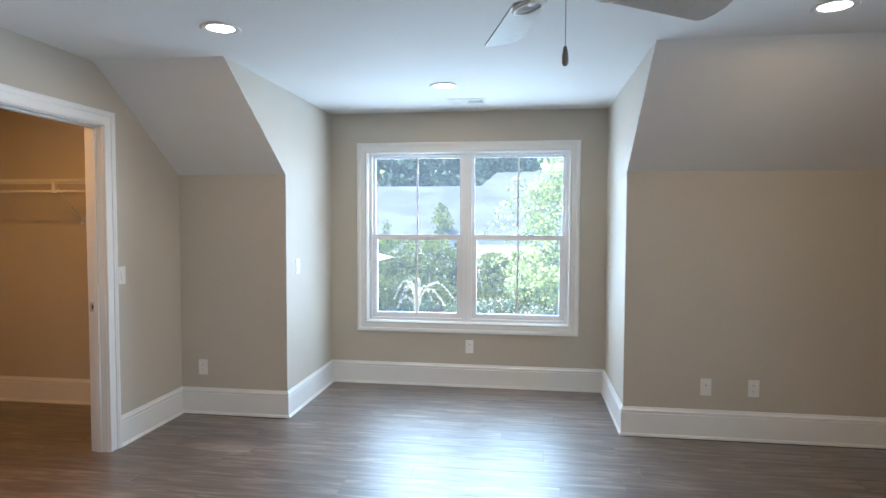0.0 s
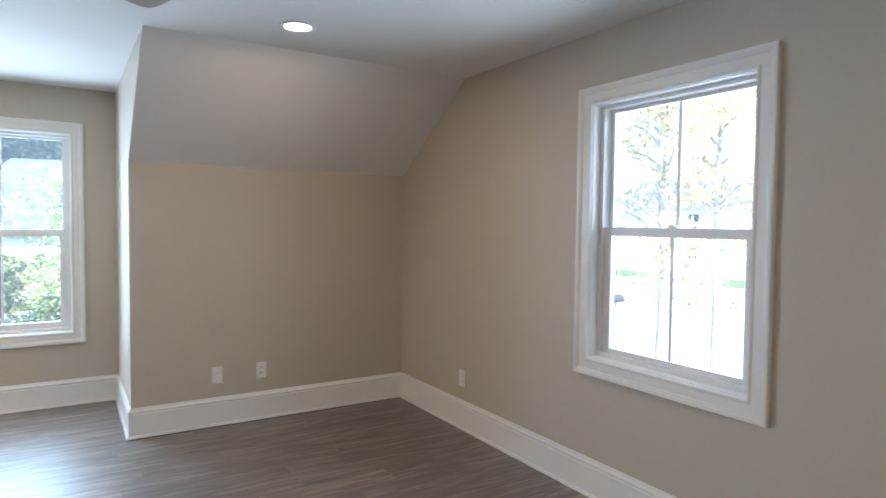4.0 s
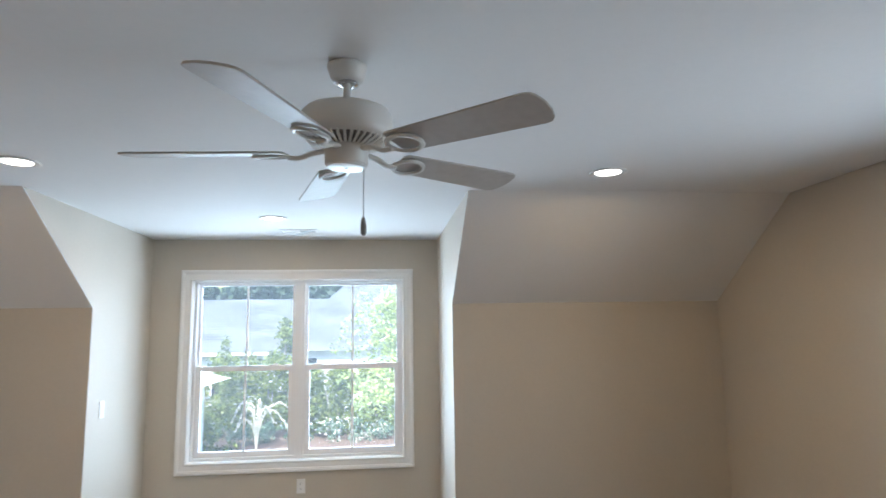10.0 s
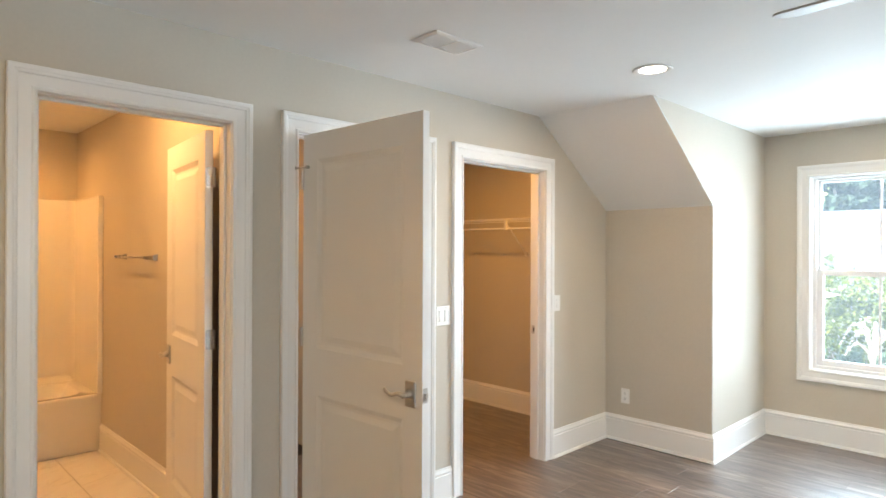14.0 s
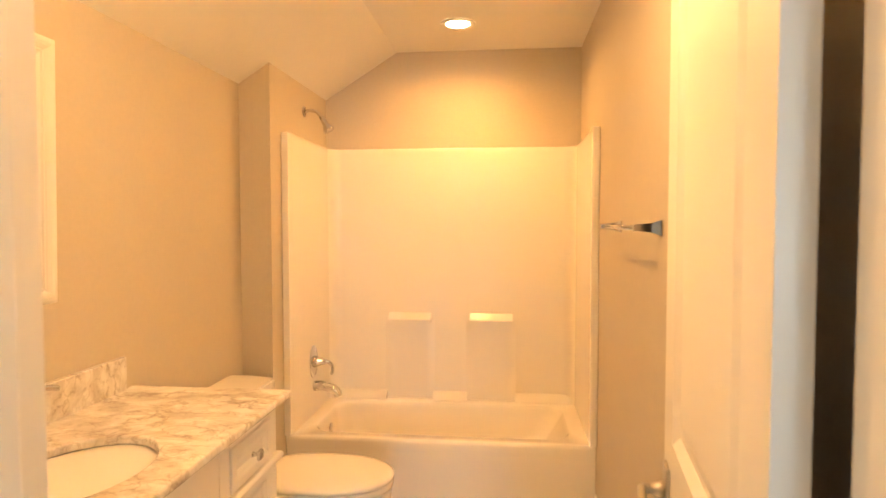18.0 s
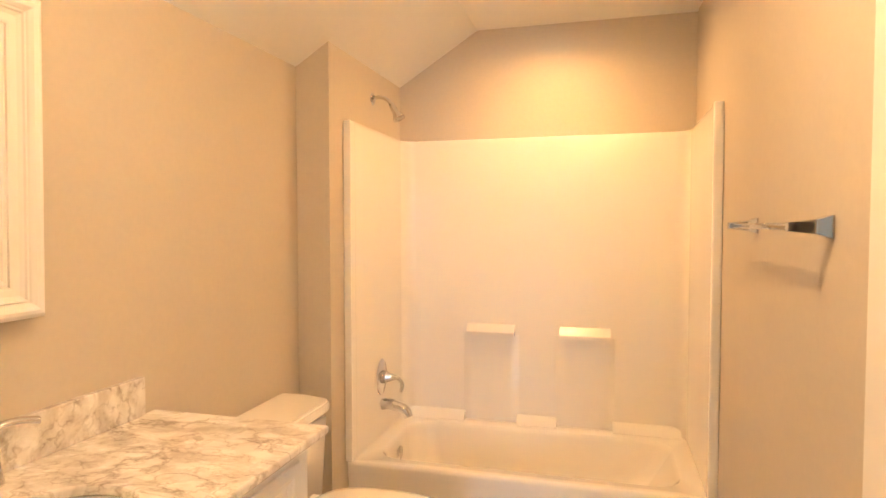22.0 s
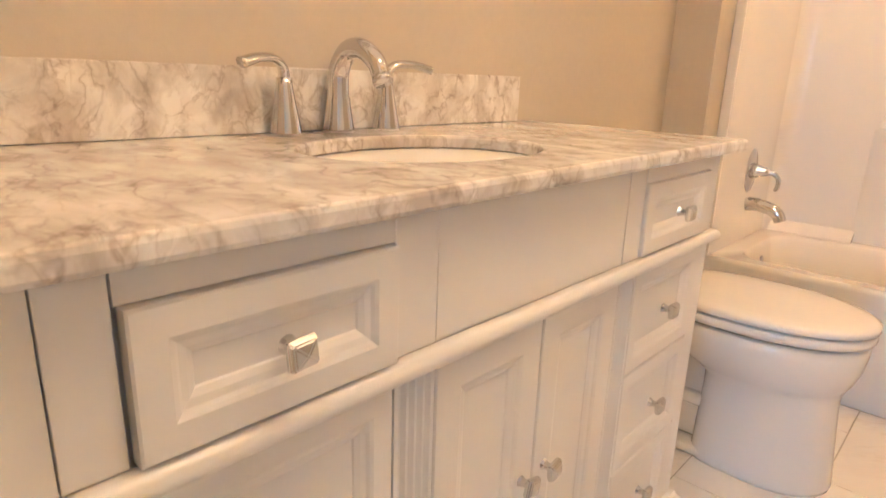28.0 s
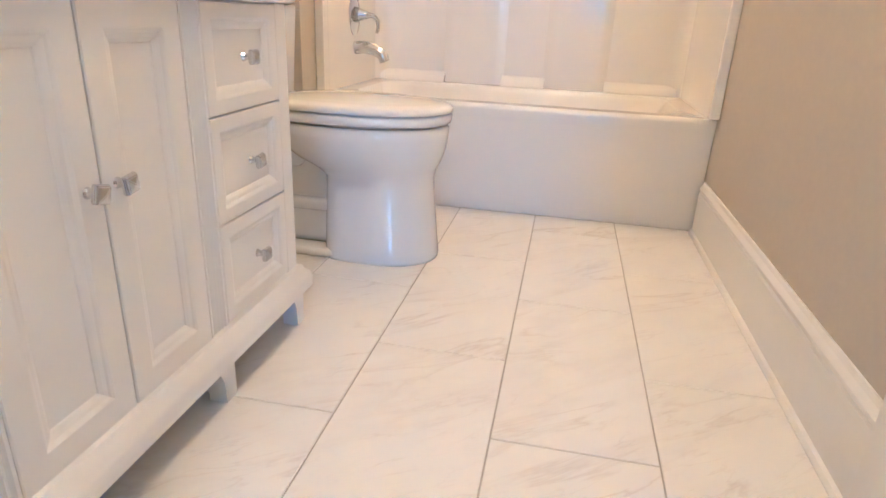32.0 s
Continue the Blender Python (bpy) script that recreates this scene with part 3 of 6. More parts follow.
def door_leaf(name, label, width, place, turn, height=2.05, lever=True):
    """A moulded two-panel door: hinge edge at x = 0, faces at y = 0 and y = -0.035."""
    d = thing(name, label, "door", place, turn)
    th, st = 0.035, 0.112
    rows = [(0.24, 0.815), (1.035, height - 0.125)]
    bm = bmesh.new()
    box(bm, 0, st, -th, 0, 0, height)
    box(bm, width - st, width, -th, 0, 0, height)
    for z0, z1 in ((0, rows[0][0]), (rows[0][1], rows[1][0]), (rows[1][1], height)):
        box(bm, st, width - st, -th, 0, z0, z1)
    part("leaf", bm, DOORP, d)
    for z0, z1 in rows:
        bm = bmesh.new()
        box(bm, st, width - st, -th + 0.011, -0.011, z0, z1)
        ring = [(st, z0), (st, z1), (width - st, z1), (width - st, z0)]
        # the sticking that slopes down into the panel, and the raised field, on both faces
        for face, s in ((0.0, 1), (-th, -1)):
            sweep(bm, ring, [(0.0, face - s * 0.0005), (-0.006, face - s * 0.0035), (-0.022, face - s * 0.0106), (-0.022, face - s * 0.0112), (0.0, face - s * 0.0112)], lambda u, v, h: (u, h, v), closed=True)
            i0, i1 = 0.034, 0.062
            loops = []
            for inset, depth in ((i0, 0.0110), (i1, 0.0045)):
                loops.append([bm.verts.new((x, face - s * depth, z)) for x, z in ((st + inset, z0 + inset), (st + inset, z1 - inset), (width - st - inset, z1 - inset), (width - st - inset, z0 + inset))])
            for k in range(4):
                bm.faces.new((loops[0][k], loops[0][(k + 1) % 4], loops[1][(k + 1) % 4], loops[1][k]))
            bm.faces.new(loops[1])
        part("door_panel", bm, DOORP, d)
    # hinges: leaf plate on the edge, knuckle outside
    for z in (0.21, 1.08, 1.835):
        bm = bmesh.new()
        y0, y1, r = -th - 0.005, -0.005, 0.009
        corner = [(r - r * math.cos(radians(q)), r - r * math.sin(radians(q))) for q in range(0, 91, 15)]
        plate_edge = [(y0, z - 0.046), (y0, z + 0.046)] + [(y1 - u, z + 0.046 - v) for u, v in reversed(corner)] + [(y1 - u, z - 0.046 + v) for u, v in corner]
        prism(bm, plate_edge, "x", -0.0022, 0.0002)
        for k in range(5):
            zk = z - 0.046 + 0.0184 * k
            tube(bm, [(-0.004, -th - 0.006, zk + 0.0004), (-0.004, -th - 0.006, zk + 0.0180)], 0.0068, 12)
        hinge = part("hinge", bm, STEEL, d, "brushed steel hinge")
        for dy, dz in ((-0.013, 0.031), (-0.022, 0.0), (-0.013, -0.031)):
            screw = bmesh.new()
            tube(screw, [(-0.0020, dy, z + dz), (-0.0030, dy, z + dz), (-0.0034, dy, z + dz)], [0.0044, 0.0040, 0.0022], 12)
            part("screw", screw, NICKEL, hinge)
    if lever:
        for face, s in ((0.0, 1), (-th, -1)):
            bm = bmesh.new()
            cx, cz = width - 0.062, 0.925
            box(bm, cx - 0.029, cx + 0.029, face, face + s * 0.008, cz - 0.052, cz + 0.052, 0.003)
            handle = part("handle", bm, NICKEL, d, "satin nickel lever on a rectangular plate")
            bm = bmesh.new()
            tube(bm, [(cx, face + s * 0.008, cz), (cx, face + s * 0.026, cz), (cx, face + s * 0.034, cz)], [0.019, 0.013, 0.010], 14)
            pts = smooth_path([(cx, face + s * 0.045, cz), (cx - 0.022, face + s * 0.052, cz + 0.006), (cx - 0.06, face + s * 0.053, cz - 0.004), (cx - 0.092, face + s * 0.053, cz + 0.006), (cx - 0.106, face + s * 0.05, cz + 0.014)])
            tube(bm, pts, [0.010 - 0.0045 * i / len(pts) for i in range(len(pts))], 10)
            tube(bm, [(cx, face + s * 0.03, cz), (cx, face + s * 0.05, cz)], [0.010, 0.011], 14)
            part("lever", bm, NICKEL, handle, smooth=True)
        bm = boxed(width, width + 0.0015, -th + 0.006, -0.006, 0.895, 0.955, 0.0005)
        box(bm, width, width + 0.011, -0.025, -0.011, 0.915, 0.935, 0.003)
        part("latch", bm, NICKEL, d, "nickel latch plate")
    return d


# The hall door stands open into the bedroom; the bath door stands open into the bath
HALL_DOOR = door_leaf("hall_door", "white two-panel hall door standing open, nickel lever", 0.812, (XL + 0.036, DOORS["hall"][0] + 0.045, 0.012), 3.0)
bm = bmesh.new()
tube(bm, [(-0.004, -0.039, 1.885), (-0.004, -0.039, 1.90)], 0.008, 10)
tube(bm, [(-0.03, -0.060, 1.892), (0.05, -0.050, 1.892)], 0.004, 8)
for q in ((-0.03, -0.060), (0.05, -0.050)):
    tube(bm, [(q[0], q[1] - 0.004, 1.892), (q[0], q[1] + 0.01, 1.892)], 0.009, 10)
part("hinge_stop", bm, STEEL, HALL_DOOR, "steel hinge-pin door stop")
door_leaf("bath_door", "white two-panel bathroom door standing open against the wall", 0.715, (XB - 0.052, DOORS["bath"][1] - 0.050, 0.012), 173.0)


def window(number, label, units, opening, face, to3d, lock_side):
    """Double-hung units in one opening. to3d maps (along the wall, outward, up)."""
    u0, u1, z0, z1 = opening
    w = setting(new(f"window_{number}"), label, "window")

    def slabs(name, blocks, material, parent, lab=""):
        bm = bmesh.new()
        for q in blocks:
            box(bm, *q, 0.0015, 1)
        for v in bm.verts:
            v.co = to3d(*v.co)
        return part(name, bm, material, parent, lab)
    ring = [(u0, z0), (u0, z1), (u1, z1), (u1, z0)]
    part("casing", sweep(bmesh.new(), ring, CASING, lambda u, v, h: to3d(u, face - h, v), closed=True), TRIM, w)
    f0, f1 = face, face + T
    slabs("reveal", [(u0 - 0.012, u0 + 0.004, f0, f1, z0, z1), (u1 - 0.004, u1 + 0.012, f0, f1, z0, z1), (u0 + 0.004, u1 - 0.004, f0, f1, z1 - 0.004, z1 + 0.012),
                     (u0 + 0.004, u1 - 0.004, f0, f1, z0 - 0.012, z0 + 0.004)], TRIM, w)
    u0, u1, z0, z1 = u0 + 0.004, u1 - 0.004, z0 + 0.004, z1 - 0.004
    for k, (a, b) in enumerate(units):
        fw, sill, rail = 0.024, 0.024, 0.046 if number == 1 else 0.028
        slabs("window_frame", [(a, a + fw, f0 + 0.055, f1 + 0.01, z0, z1), (b - fw, b, f0 + 0.055, f1 + 0.01, z0, z1), (a + fw, b - fw, f0 + 0.055, f1 + 0.01, z1 - 0.018, z1),
                               (a + fw, b - fw, f0 + 0.055, f1 + 0.02, z0, z0 + sill)], VINYL, w)
        mid = (z0 + z1) / 2 + 0.005
        for name, s0, s1, bottom, top, stile, low_rail, high_rail in (("upper_sash", f0 + 0.108, f0 + 0.130, mid - 0.012, z1 - 0.018, 0.024, 0.030, 0.018),
                                                                      ("lower_sash", f0 + 0.074, f0 + 0.104, z0 + sill, mid + 0.022, 0.046, rail, 0.044)):
            p, q = a + fw, b - fw
            sash = slabs(name, [(p, p + stile, s0, s1, bottom, top), (q - stile, q, s0, s1, bottom, top), (p + stile, q - stile, s0, s1, bottom, bottom + low_rail),
                                (p + stile, q - stile, s0, s1, top - high_rail, top)], VINYL, w)
            m = (p + q) / 2
            slabs("muntin", [(m - 0.009, m + 0.009, s0 + 0.008, s0 + 0.015, bottom + low_rail, top - high_rail)], VINYL, sash)
            g = slabs("pane", [(p + stile - 0.004, q - stile + 0.004, s0 + 0.016, s0 + 0.020, bottom + low_rail - 0.004, top - high_rail + 0.004)], GLASS, sash)
            g.visible_shadow = False
            if name == "lower_sash":
                lk = m + lock_side[k]
                slabs("sash_lock", [(lk - 0.025, lk + 0.025, s0 + 0.004, s0 + 0.022, top, top + 0.008), (lk - 0.008, lk + 0.02, s0 + 0.006, s0 + 0.016, top + 0.008, top + 0.016)], VINYL, sash)
    for (a, b), (c, d) in zip(units, units[1:]):
        slabs("mullion", [(b, c, f0 + 0.050, f1 + 0.01, z0, z1)], VINYL, w)
    return w


window(1, "white double window with two double-hung sashes and moulded casing", [(-1.452, -0.573), (-0.533, 0.346)], WIN_A, YW, lambda u, w, z: (u, w, z), (0.25, -0.3))
window(2, "white double-hung window with moulded casing in the gable wall", [(WIN_B[0] + 0.004, WIN_B[1] - 0.004)], WIN_B, XR, lambda u, w, z: (w, u, z), (0.0,))


# Recessed lamps
def downlight(place, glow, label, radius=0.078):
    x, y, z = place
    d = thing("recessed_light", label, "ceiling light", place)
    bm = lathe(bmesh.new(), [(radius + 0.020, 0.0005), (radius + 0.022, -0.004), (radius + 0.018, -0.007), (radius + 0.002, -0.007), (radius - 0.006, -0.004), (radius - 0.010, -0.002)], 40)
    part("trim_ring", bm, BRASSY, d, smooth=True)
    bm = lathe(bmesh.new(), [(0.0, -0.0030), (radius * 0.6, -0.0028), (radius - 0.007, -0.0022)], 40)
    part("lens", bm, glow, d, "glowing frosted lens", smooth=True)
    return d


# The last two are added fill lamps at the back, unseen and without fittings
for i, (x, y) in enumerate(((-1.549, 2.922), (-0.612, 4.345), (1.35, 2.983), (1.35, -0.6), (-1.549, -0.6))):
    if i < 3:
        downlight((x, y, H - 0.001), LAMP_GLOW, "recessed ceiling light with a lit warm-white lens")
    lamp("bedroom_and_fill_lamp", (x, y, H - 0.012), 2.1 if i < 3 else 2.4, 0.12, (1.0, 0.66, 0.30))
downlight((-5.319, 0.606, HB - 0.001), BATH_GLOW, "recessed ceiling light over the tub, lit warm", 0.07)
lamp("bath_lamp", (-5.319, 0.606, HB - 0.012), 1.70, 0.14, (1.0, 0.414, 0.084), spread=155)
# a flush dome light before the vanity: white pan, frosted bowl
dome = thing("dome_light", "flush ceiling light with a lit frosted bowl and white pan", "ceiling light", (-3.50, 0.69, HB))
part("pan", lathe(bmesh.new(), [(0.0, -0.001), (0.150, -0.001), (0.152, -0.018), (0.146, -0.022), (0.0, -0.022)], 40), BRASSY, dome, smooth=False)
part("bowl", lathe(bmesh.new(), [(0.140, -0.0225), (0.136, -0.045), (0.112, -0.068), (0.065, -0.082), (0.0, -0.086)], 40), BATH_GLOW, dome, "glowing frosted bowl", smooth=True)
globe = bpy.data.lights.new("dome_lamp", "POINT")
globe.energy, globe.shadow_soft_size, globe.color = 3.06, 0.05, (1.0, 0.414, 0.084)
new("dome_lamp", globe).matrix_world = pose(-3.50, 0.69, HB - 0.15)
# Warm lamps in the closet and in the passage behind the hall door
lamp("closet_lamp", (-3.3, 3.2, H - 0.05), 3.4, 0.08, (1.0, 0.45, 0.09))
lamp("passage_lamp", (-3.5, 1.9, H - 0.05), 2.4, 0.2, (1.0, 0.46, 0.13))


# The bathroom
VF = 0.147
van = thing("vanity_cabinet", "white lacquered vanity cabinet with drawers, two doors and fluted pilasters", "vanity", (-3.45, -0.1, 0))
bm = bmesh.new()
box(bm, -4.020, -2.875, BATH_L + 0.004, VF - 0.017, 0.10, 0.9145)
placed("carcass", bm, CABINET, van)


def front(x0, x1, z0, z1, y=VF, rail=0.030, depth=0.0105, thick=0.016):
    """A drawer or door front: a flat frame, a sloped bead and a sunken field."""
    bm = bmesh.new()
    ring = [(x0 + rail, z0 + rail), (x0 + rail, z1 - rail), (x1 - rail, z1 - rail), (x1 - rail, z0 + rail)]
    sweep(bm, ring, [(rail, y - thick), (rail, y - 0.002), (rail - 0.002, y), (0.004, y), (0.0, y - 0.0018), (-0.003, y - 0.0040), (-0.009, y - 0.0058), (-0.0145, y - 0.0088), (-0.016, y - depth), (-0.016, y - thick)], lambda u, v, h: (u, h, v), closed=True)
    a = rail + 0.016
    box(bm, x0 + a - 0.001, x1 - a + 0.001, y - thick, y - depth, z0 + a - 0.001, z1 - a + 0.001)
    return bm


def knob(x, z, parent, turn=0.0, y=VF):
    """A square pyramid-faced knob on a round stem."""
    bm = bmesh.new()
    tube(bm, [(x, y - 0.001, z), (x, y + 0.004, z), (x, y + 0.010, z), (x, y + 0.016, z)], [0.009, 0.0065, 0.0055, 0.008], 12)
    k = placed("knob_stem", bm, CHROME, parent, smooth=False)
    bm = bmesh.new()
    s, e = 0.0135, 0.0105
    rings = []
    for hw, d in ((0.008, 0.013), (s, 0.0165), (s, 0.0225), (e, 0.0265)):
        rings.append([bm.verts.new((x + a * hw, y + d, z + b * hw)) for a, b in ((-1, -1), (1, -1), (1, 1), (-1, 1))])
    for a, b in zip(rings, rings[1:]):
        for i in range(4):
            bm.faces.new((a[i], a[(i + 1) % 4], b[(i + 1) % 4], b[i]))
    tip = bm.verts.new((x, y + 0.0295, z))
    for i in range(4):
        bm.faces.new((rings[-1][i], rings[-1][(i + 1) % 4], tip))
    bm.faces.new(rings[0])
    for v in bm.verts:
        v.co = Matrix.Translation((x, 0, z)) @ Matrix.Rotation(radians(turn), 4, "Y") @ Matrix.Translation((-x, 0, -z)) @ v.co
    bmesh.ops.bevel(bm, geom=list(bm.edges), offset=0.0013, segments=2, affect="EDGES")
    placed("knob", bm, CHROME, parent, "square chrome knob")


GAP = 0.0013
for x0, x1, mid in ((-3.170, -2.920, -3.043), (-3.975, -3.706, -3.838)):
    for z0, z1, zk in ((0.764, 0.886, 0.824), (0.5478, 0.7375, 0.643), (0.3498, 0.5472, 0.449), (0.1525, 0.3492, 0.252)):
        ajar = 0.0 if z0 < 0.7 else 0.010 if mid > -3.4 else 0.005
        d = placed("drawer", front(x0 + GAP + 0.2 * ajar, x1 - GAP - 0.2 * ajar, z0 + GAP, z1 - GAP, VF + ajar), CABINET, van)
        knob(mid, zk, d, random.uniform(-8, 8), VF + ajar)
for x0, x1, xk, t in ((-3.650, -3.4405, -3.468, 8.0), (-3.4395, -3.231, -3.412, -14.0)):
    d = placed("door", front(x0 + GAP, x1 - GAP, 0.150, 0.737, rail=0.045), CABINET, van)
    knob(xk, 0.496, d, t)
placed("false_front", boxed(-3.6499, -3.2311, VF - 0.017, VF - 0.0016, 0.7642, 0.9145, 0.0012), CABINET, van)
for a, b in ((-3.1695, -2.9205), (-3.9745, -3.7065)):
    placed("top_rail", boxed(a, b, VF - 0.017, VF - 0.0005, 0.8858, 0.9145), CABINET, van)
placed("filler", boxed(-2.8748, -2.766, VF - 0.017, VF - 0.003, 0.10, 0.9145), CABINET, van)
placed("stile", boxed(-4.020, -3.975, VF - 0.017, VF - 0.001, 0.10, 0.9145), CABINET, van)
for a, b in ((-3.231, -3.170), (-3.706, -3.650), (-2.920, -2.875)):
    bm = bmesh.new()
    n = 4 if b < -3.0 else 3
    w = (b - a - 0.012) / n
    outline = [(a + 0.001, VF - 0.017), (a + 0.001, VF - 0.001), (a + 0.006, VF - 0.001)]
    for i in range(n):
        c = a + 0.006 + (i + 0.5) * w
        for k in range(1, 6):
            th = math.pi * k / 6
            outline.append((c - 0.38 * w * math.cos(th), VF - 0.001 - 0.006 * math.sin(th)))
        outline.append((c + 0.5 * w, VF - 0.001))
    outline += [(b - 0.001, VF - 0.001), (b - 0.001, VF - 0.017)]
    prism(bm, outline, "z", 0.150, 0.7378)
    placed("fluted_pilaster", bm, CABINET, van)
    placed("pilaster_block", boxed(a + 0.001, b - 0.001, VF - 0.017, VF - 0.001, 0.764, 0.9145, 0.001), CABINET, van)
# mouldings that return round the right-hand end
MID = [(0.0, 0.738), (0.008, 0.738)] + [(0.008 + 0.012 * math.cos(radians(a)), 0.750 + 0.012 * math.sin(radians(a))) for a in range(-80, 81, 16)] + [(0.008, 0.762), (0.0, 0.762)]
FOOT = [(0.0, 0.090), (0.012, 0.090), (0.030, 0.092), (0.030, 0.118), (0.026, 0.130), (0.016, 0.140), (0.012, 0.150), (0.0, 0.152)]
run = [(-4.020, BATH_L + 0.01), (-4.020, VF - 0.004), (-2.766, VF - 0.004)]
shade_auto(placed("waist_moulding", sweep(bmesh.new(), run, MID, lambda u, v, h: (u, v, h)), CABINET, van), 40)
shade_auto(placed("base_moulding", sweep(bmesh.new(), run, FOOT, lambda u, v, h: (u, v, h)), CABINET, van), 50)
for x in (-4.030, -3.700, -3.225, -2.910):
    for y in (VF - 0.030, BATH_L + 0.03):
        bm = bmesh.new()
        prism(bm, [(x, 0.092), (x, 0.0), (x + 0.036, 0.0), (x + 0.040, 0.05), (x + 0.052, 0.075), (x + 0.075, 0.092)], "y", y, y + 0.038)
        placed("foot", bm, CABINET, van)

# Counter with an oval cut-out, splash and bowl
CX, CY, CA, CB, ZC = -3.440, -0.080, 0.200, 0.152, 0.938
top = thing("countertop", "white marble countertop with grey-brown veins and an oval cut-out", "countertop", (-3.47, -0.1, 0.9))
rect = (-4.090, -2.768, BATH_L + 0.002, 0.172)
angles = [2 * math.pi * k / 72 for k in range(72)] + [math.atan2(y - CY, x - CX) % (2 * math.pi) for x in rect[:2] for y in rect[2:]]
angles.sort()


def on_rect(a, shrink=0.0):
    c, s = math.cos(a), math.sin(a)
    reach = min(((rect[1] - CX if c > 0 else rect[0] - CX) / c) if abs(c) > 1e-9 else 9, ((rect[3] - CY if s > 0 else rect[2] - CY) / s) if abs(s) > 1e-9 else 9)
    x, y = CX + reach * c, CY + reach * s
    return min(max(x, rect[0] + shrink), rect[1] - shrink), min(max(y, rect[2] + shrink), rect[3] - shrink)


bm = bmesh.new()
rings = []
for grow, z in ((0.004, 0.915), (0.0, 0.918), (0.0, 0.933), (0.002, 0.9368), (0.006, ZC)):
    rings.append([bm.verts.new((CX + (CA + grow) * math.cos(a), CY + (CB + grow) * math.sin(a), z)) for a in angles])
for shrink, z in ((0.006, ZC), (0.0018, 0.9365), (0.0, 0.932), (0.0, 0.921), (0.0018, 0.9165), (0.006, 0.915)):
    rings.append([bm.verts.new((*on_rect(a, shrink), z)) for a in angles])
rings.append(rings[0])
for a, b in zip(rings, rings[1:]):
    for k in range(len(angles)):
        q = [a[k], a[(k + 1) % len(angles)], b[(k + 1) % len(angles)], b[k]]
        bm.faces.new(q)
placed("slab", bm, MARBLE, top)
placed("backsplash", boxed(-4.034, rect[1], BATH_L + 0.002, BATH_L + 0.022, 0.9388, 1.044, 0.002), MARBLE, top)
sink = thing("sink_bowl", "white oval undermount porcelain sink bowl below the counter", "sink", (CX, CY, 0.76))
bm = lathe(bmesh.new(), [(1.06, 0.9025), (1.012, 0.9025), (1.0, 0.898), (0.97, 0.87), (0.90, 0.82), (0.74, 0.785), (0.45, 0.768), (0.16, 0.762), (0.12, 0.760), (0.12, 0.745), (0.5, 0.752), (0.8, 0.770), (1.0, 0.82), (1.06, 0.89), (1.06, 0.9025)], 64, (CX, CY, 0), sx=CA, sy=CB)
placed("bowl", bm, PORCELAIN, sink, smooth=True)
bm = lathe(bmesh.new(), [(0.0, 0.765), (0.016, 0.766), (0.024, 0.7645), (0.026, 0.762), (0.024, 0.759)], 28, (CX, CY, 0))
placed("drain", bm, CHROME, sink, "chrome drain", smooth=True)

# Widespread faucet: spout and two levers
FY = -0.312


def handle(x, side):
    bm = lathe(bmesh.new(), [(0.0, 0.9265), (0.0265, 0.9265), (0.0265, 0.930), (0.022, 0.955), (0.0165, 0.985), (0.0135, 1.005), (0.013, 1.016), (0.0, 1.017)], 28, (x, FY, 0))
    h = placed("valve_body", bm, CHROME, faucet, smooth=True)
    pts = smooth_path([(x, FY, 1.012), (x + 0.004 * side, FY + 0.002, 1.032), (x + side * 0.022, FY + 0.008, 1.044), (x + side * 0.055, FY + 0.018, 1.044), (x + side * 0.088, FY + 0.028, 1.036)])
    n = len(pts)
    placed("lever", tube(bmesh.new(), pts, [0.0125 - 0.003 * min(1, 2 * i / n) + 0.002 * (i / n) ** 3 for i in range(n)], 14, flat=0.7), CHROME, h, "flat curved lever", smooth=True)


faucet = thing("faucet", "chrome widespread faucet with two levers and a curved spout", "faucet", (-3.462, FY, ZC))
handle(-3.355, 1)
handle(-3.572, -1)
f = faucet
x = -3.462
pts = smooth_path([(x, FY, 0.960), (x, FY, 1.000), (x, FY + 0.005, 1.034), (x, FY + 0.030, 1.062), (x, FY + 0.066, 1.064), (x, FY + 0.098, 1.045), (x, FY + 0.112, 1.022)])
n = len(pts)
bm = tube(bmesh.new(), pts, [0.0195 - 0.0045 * i / n for i in range(n)], 20)
tube(bm, [pts[-1], pts[-1] + Vector((0, 0.006, -0.010))], [0.0168, 0.0165], 20)
placed("neck", bm, CHROME, f, smooth=True)
placed("base", lathe(bmesh.new(), [(0.0, 0.9265), (0.0275, 0.9265), (0.0278, 0.931), (0.0255, 0.945), (0.0225, 0.965), (0.0205, 0.985)], 28, (x, FY, 0)), CHROME, f, smooth=True)
bm = tube(bmesh.new(), [(x, FY - 0.028, 0.927), (x, FY - 0.028, 0.985)], 0.0025, 8)
tube(bm, [(x, FY - 0.028, 0.985), (x, FY - 0.028, 0.997)], [0.004, 0.0055], 10)
placed("lift_rod", bm, CHROME, f)

for thing_up in (sink, faucet):
    for ob in thing_up.children_recursive:
        ob.data.transform(Matrix.Translation((0, -0.006 if thing_up is faucet else 0, 0.012)))

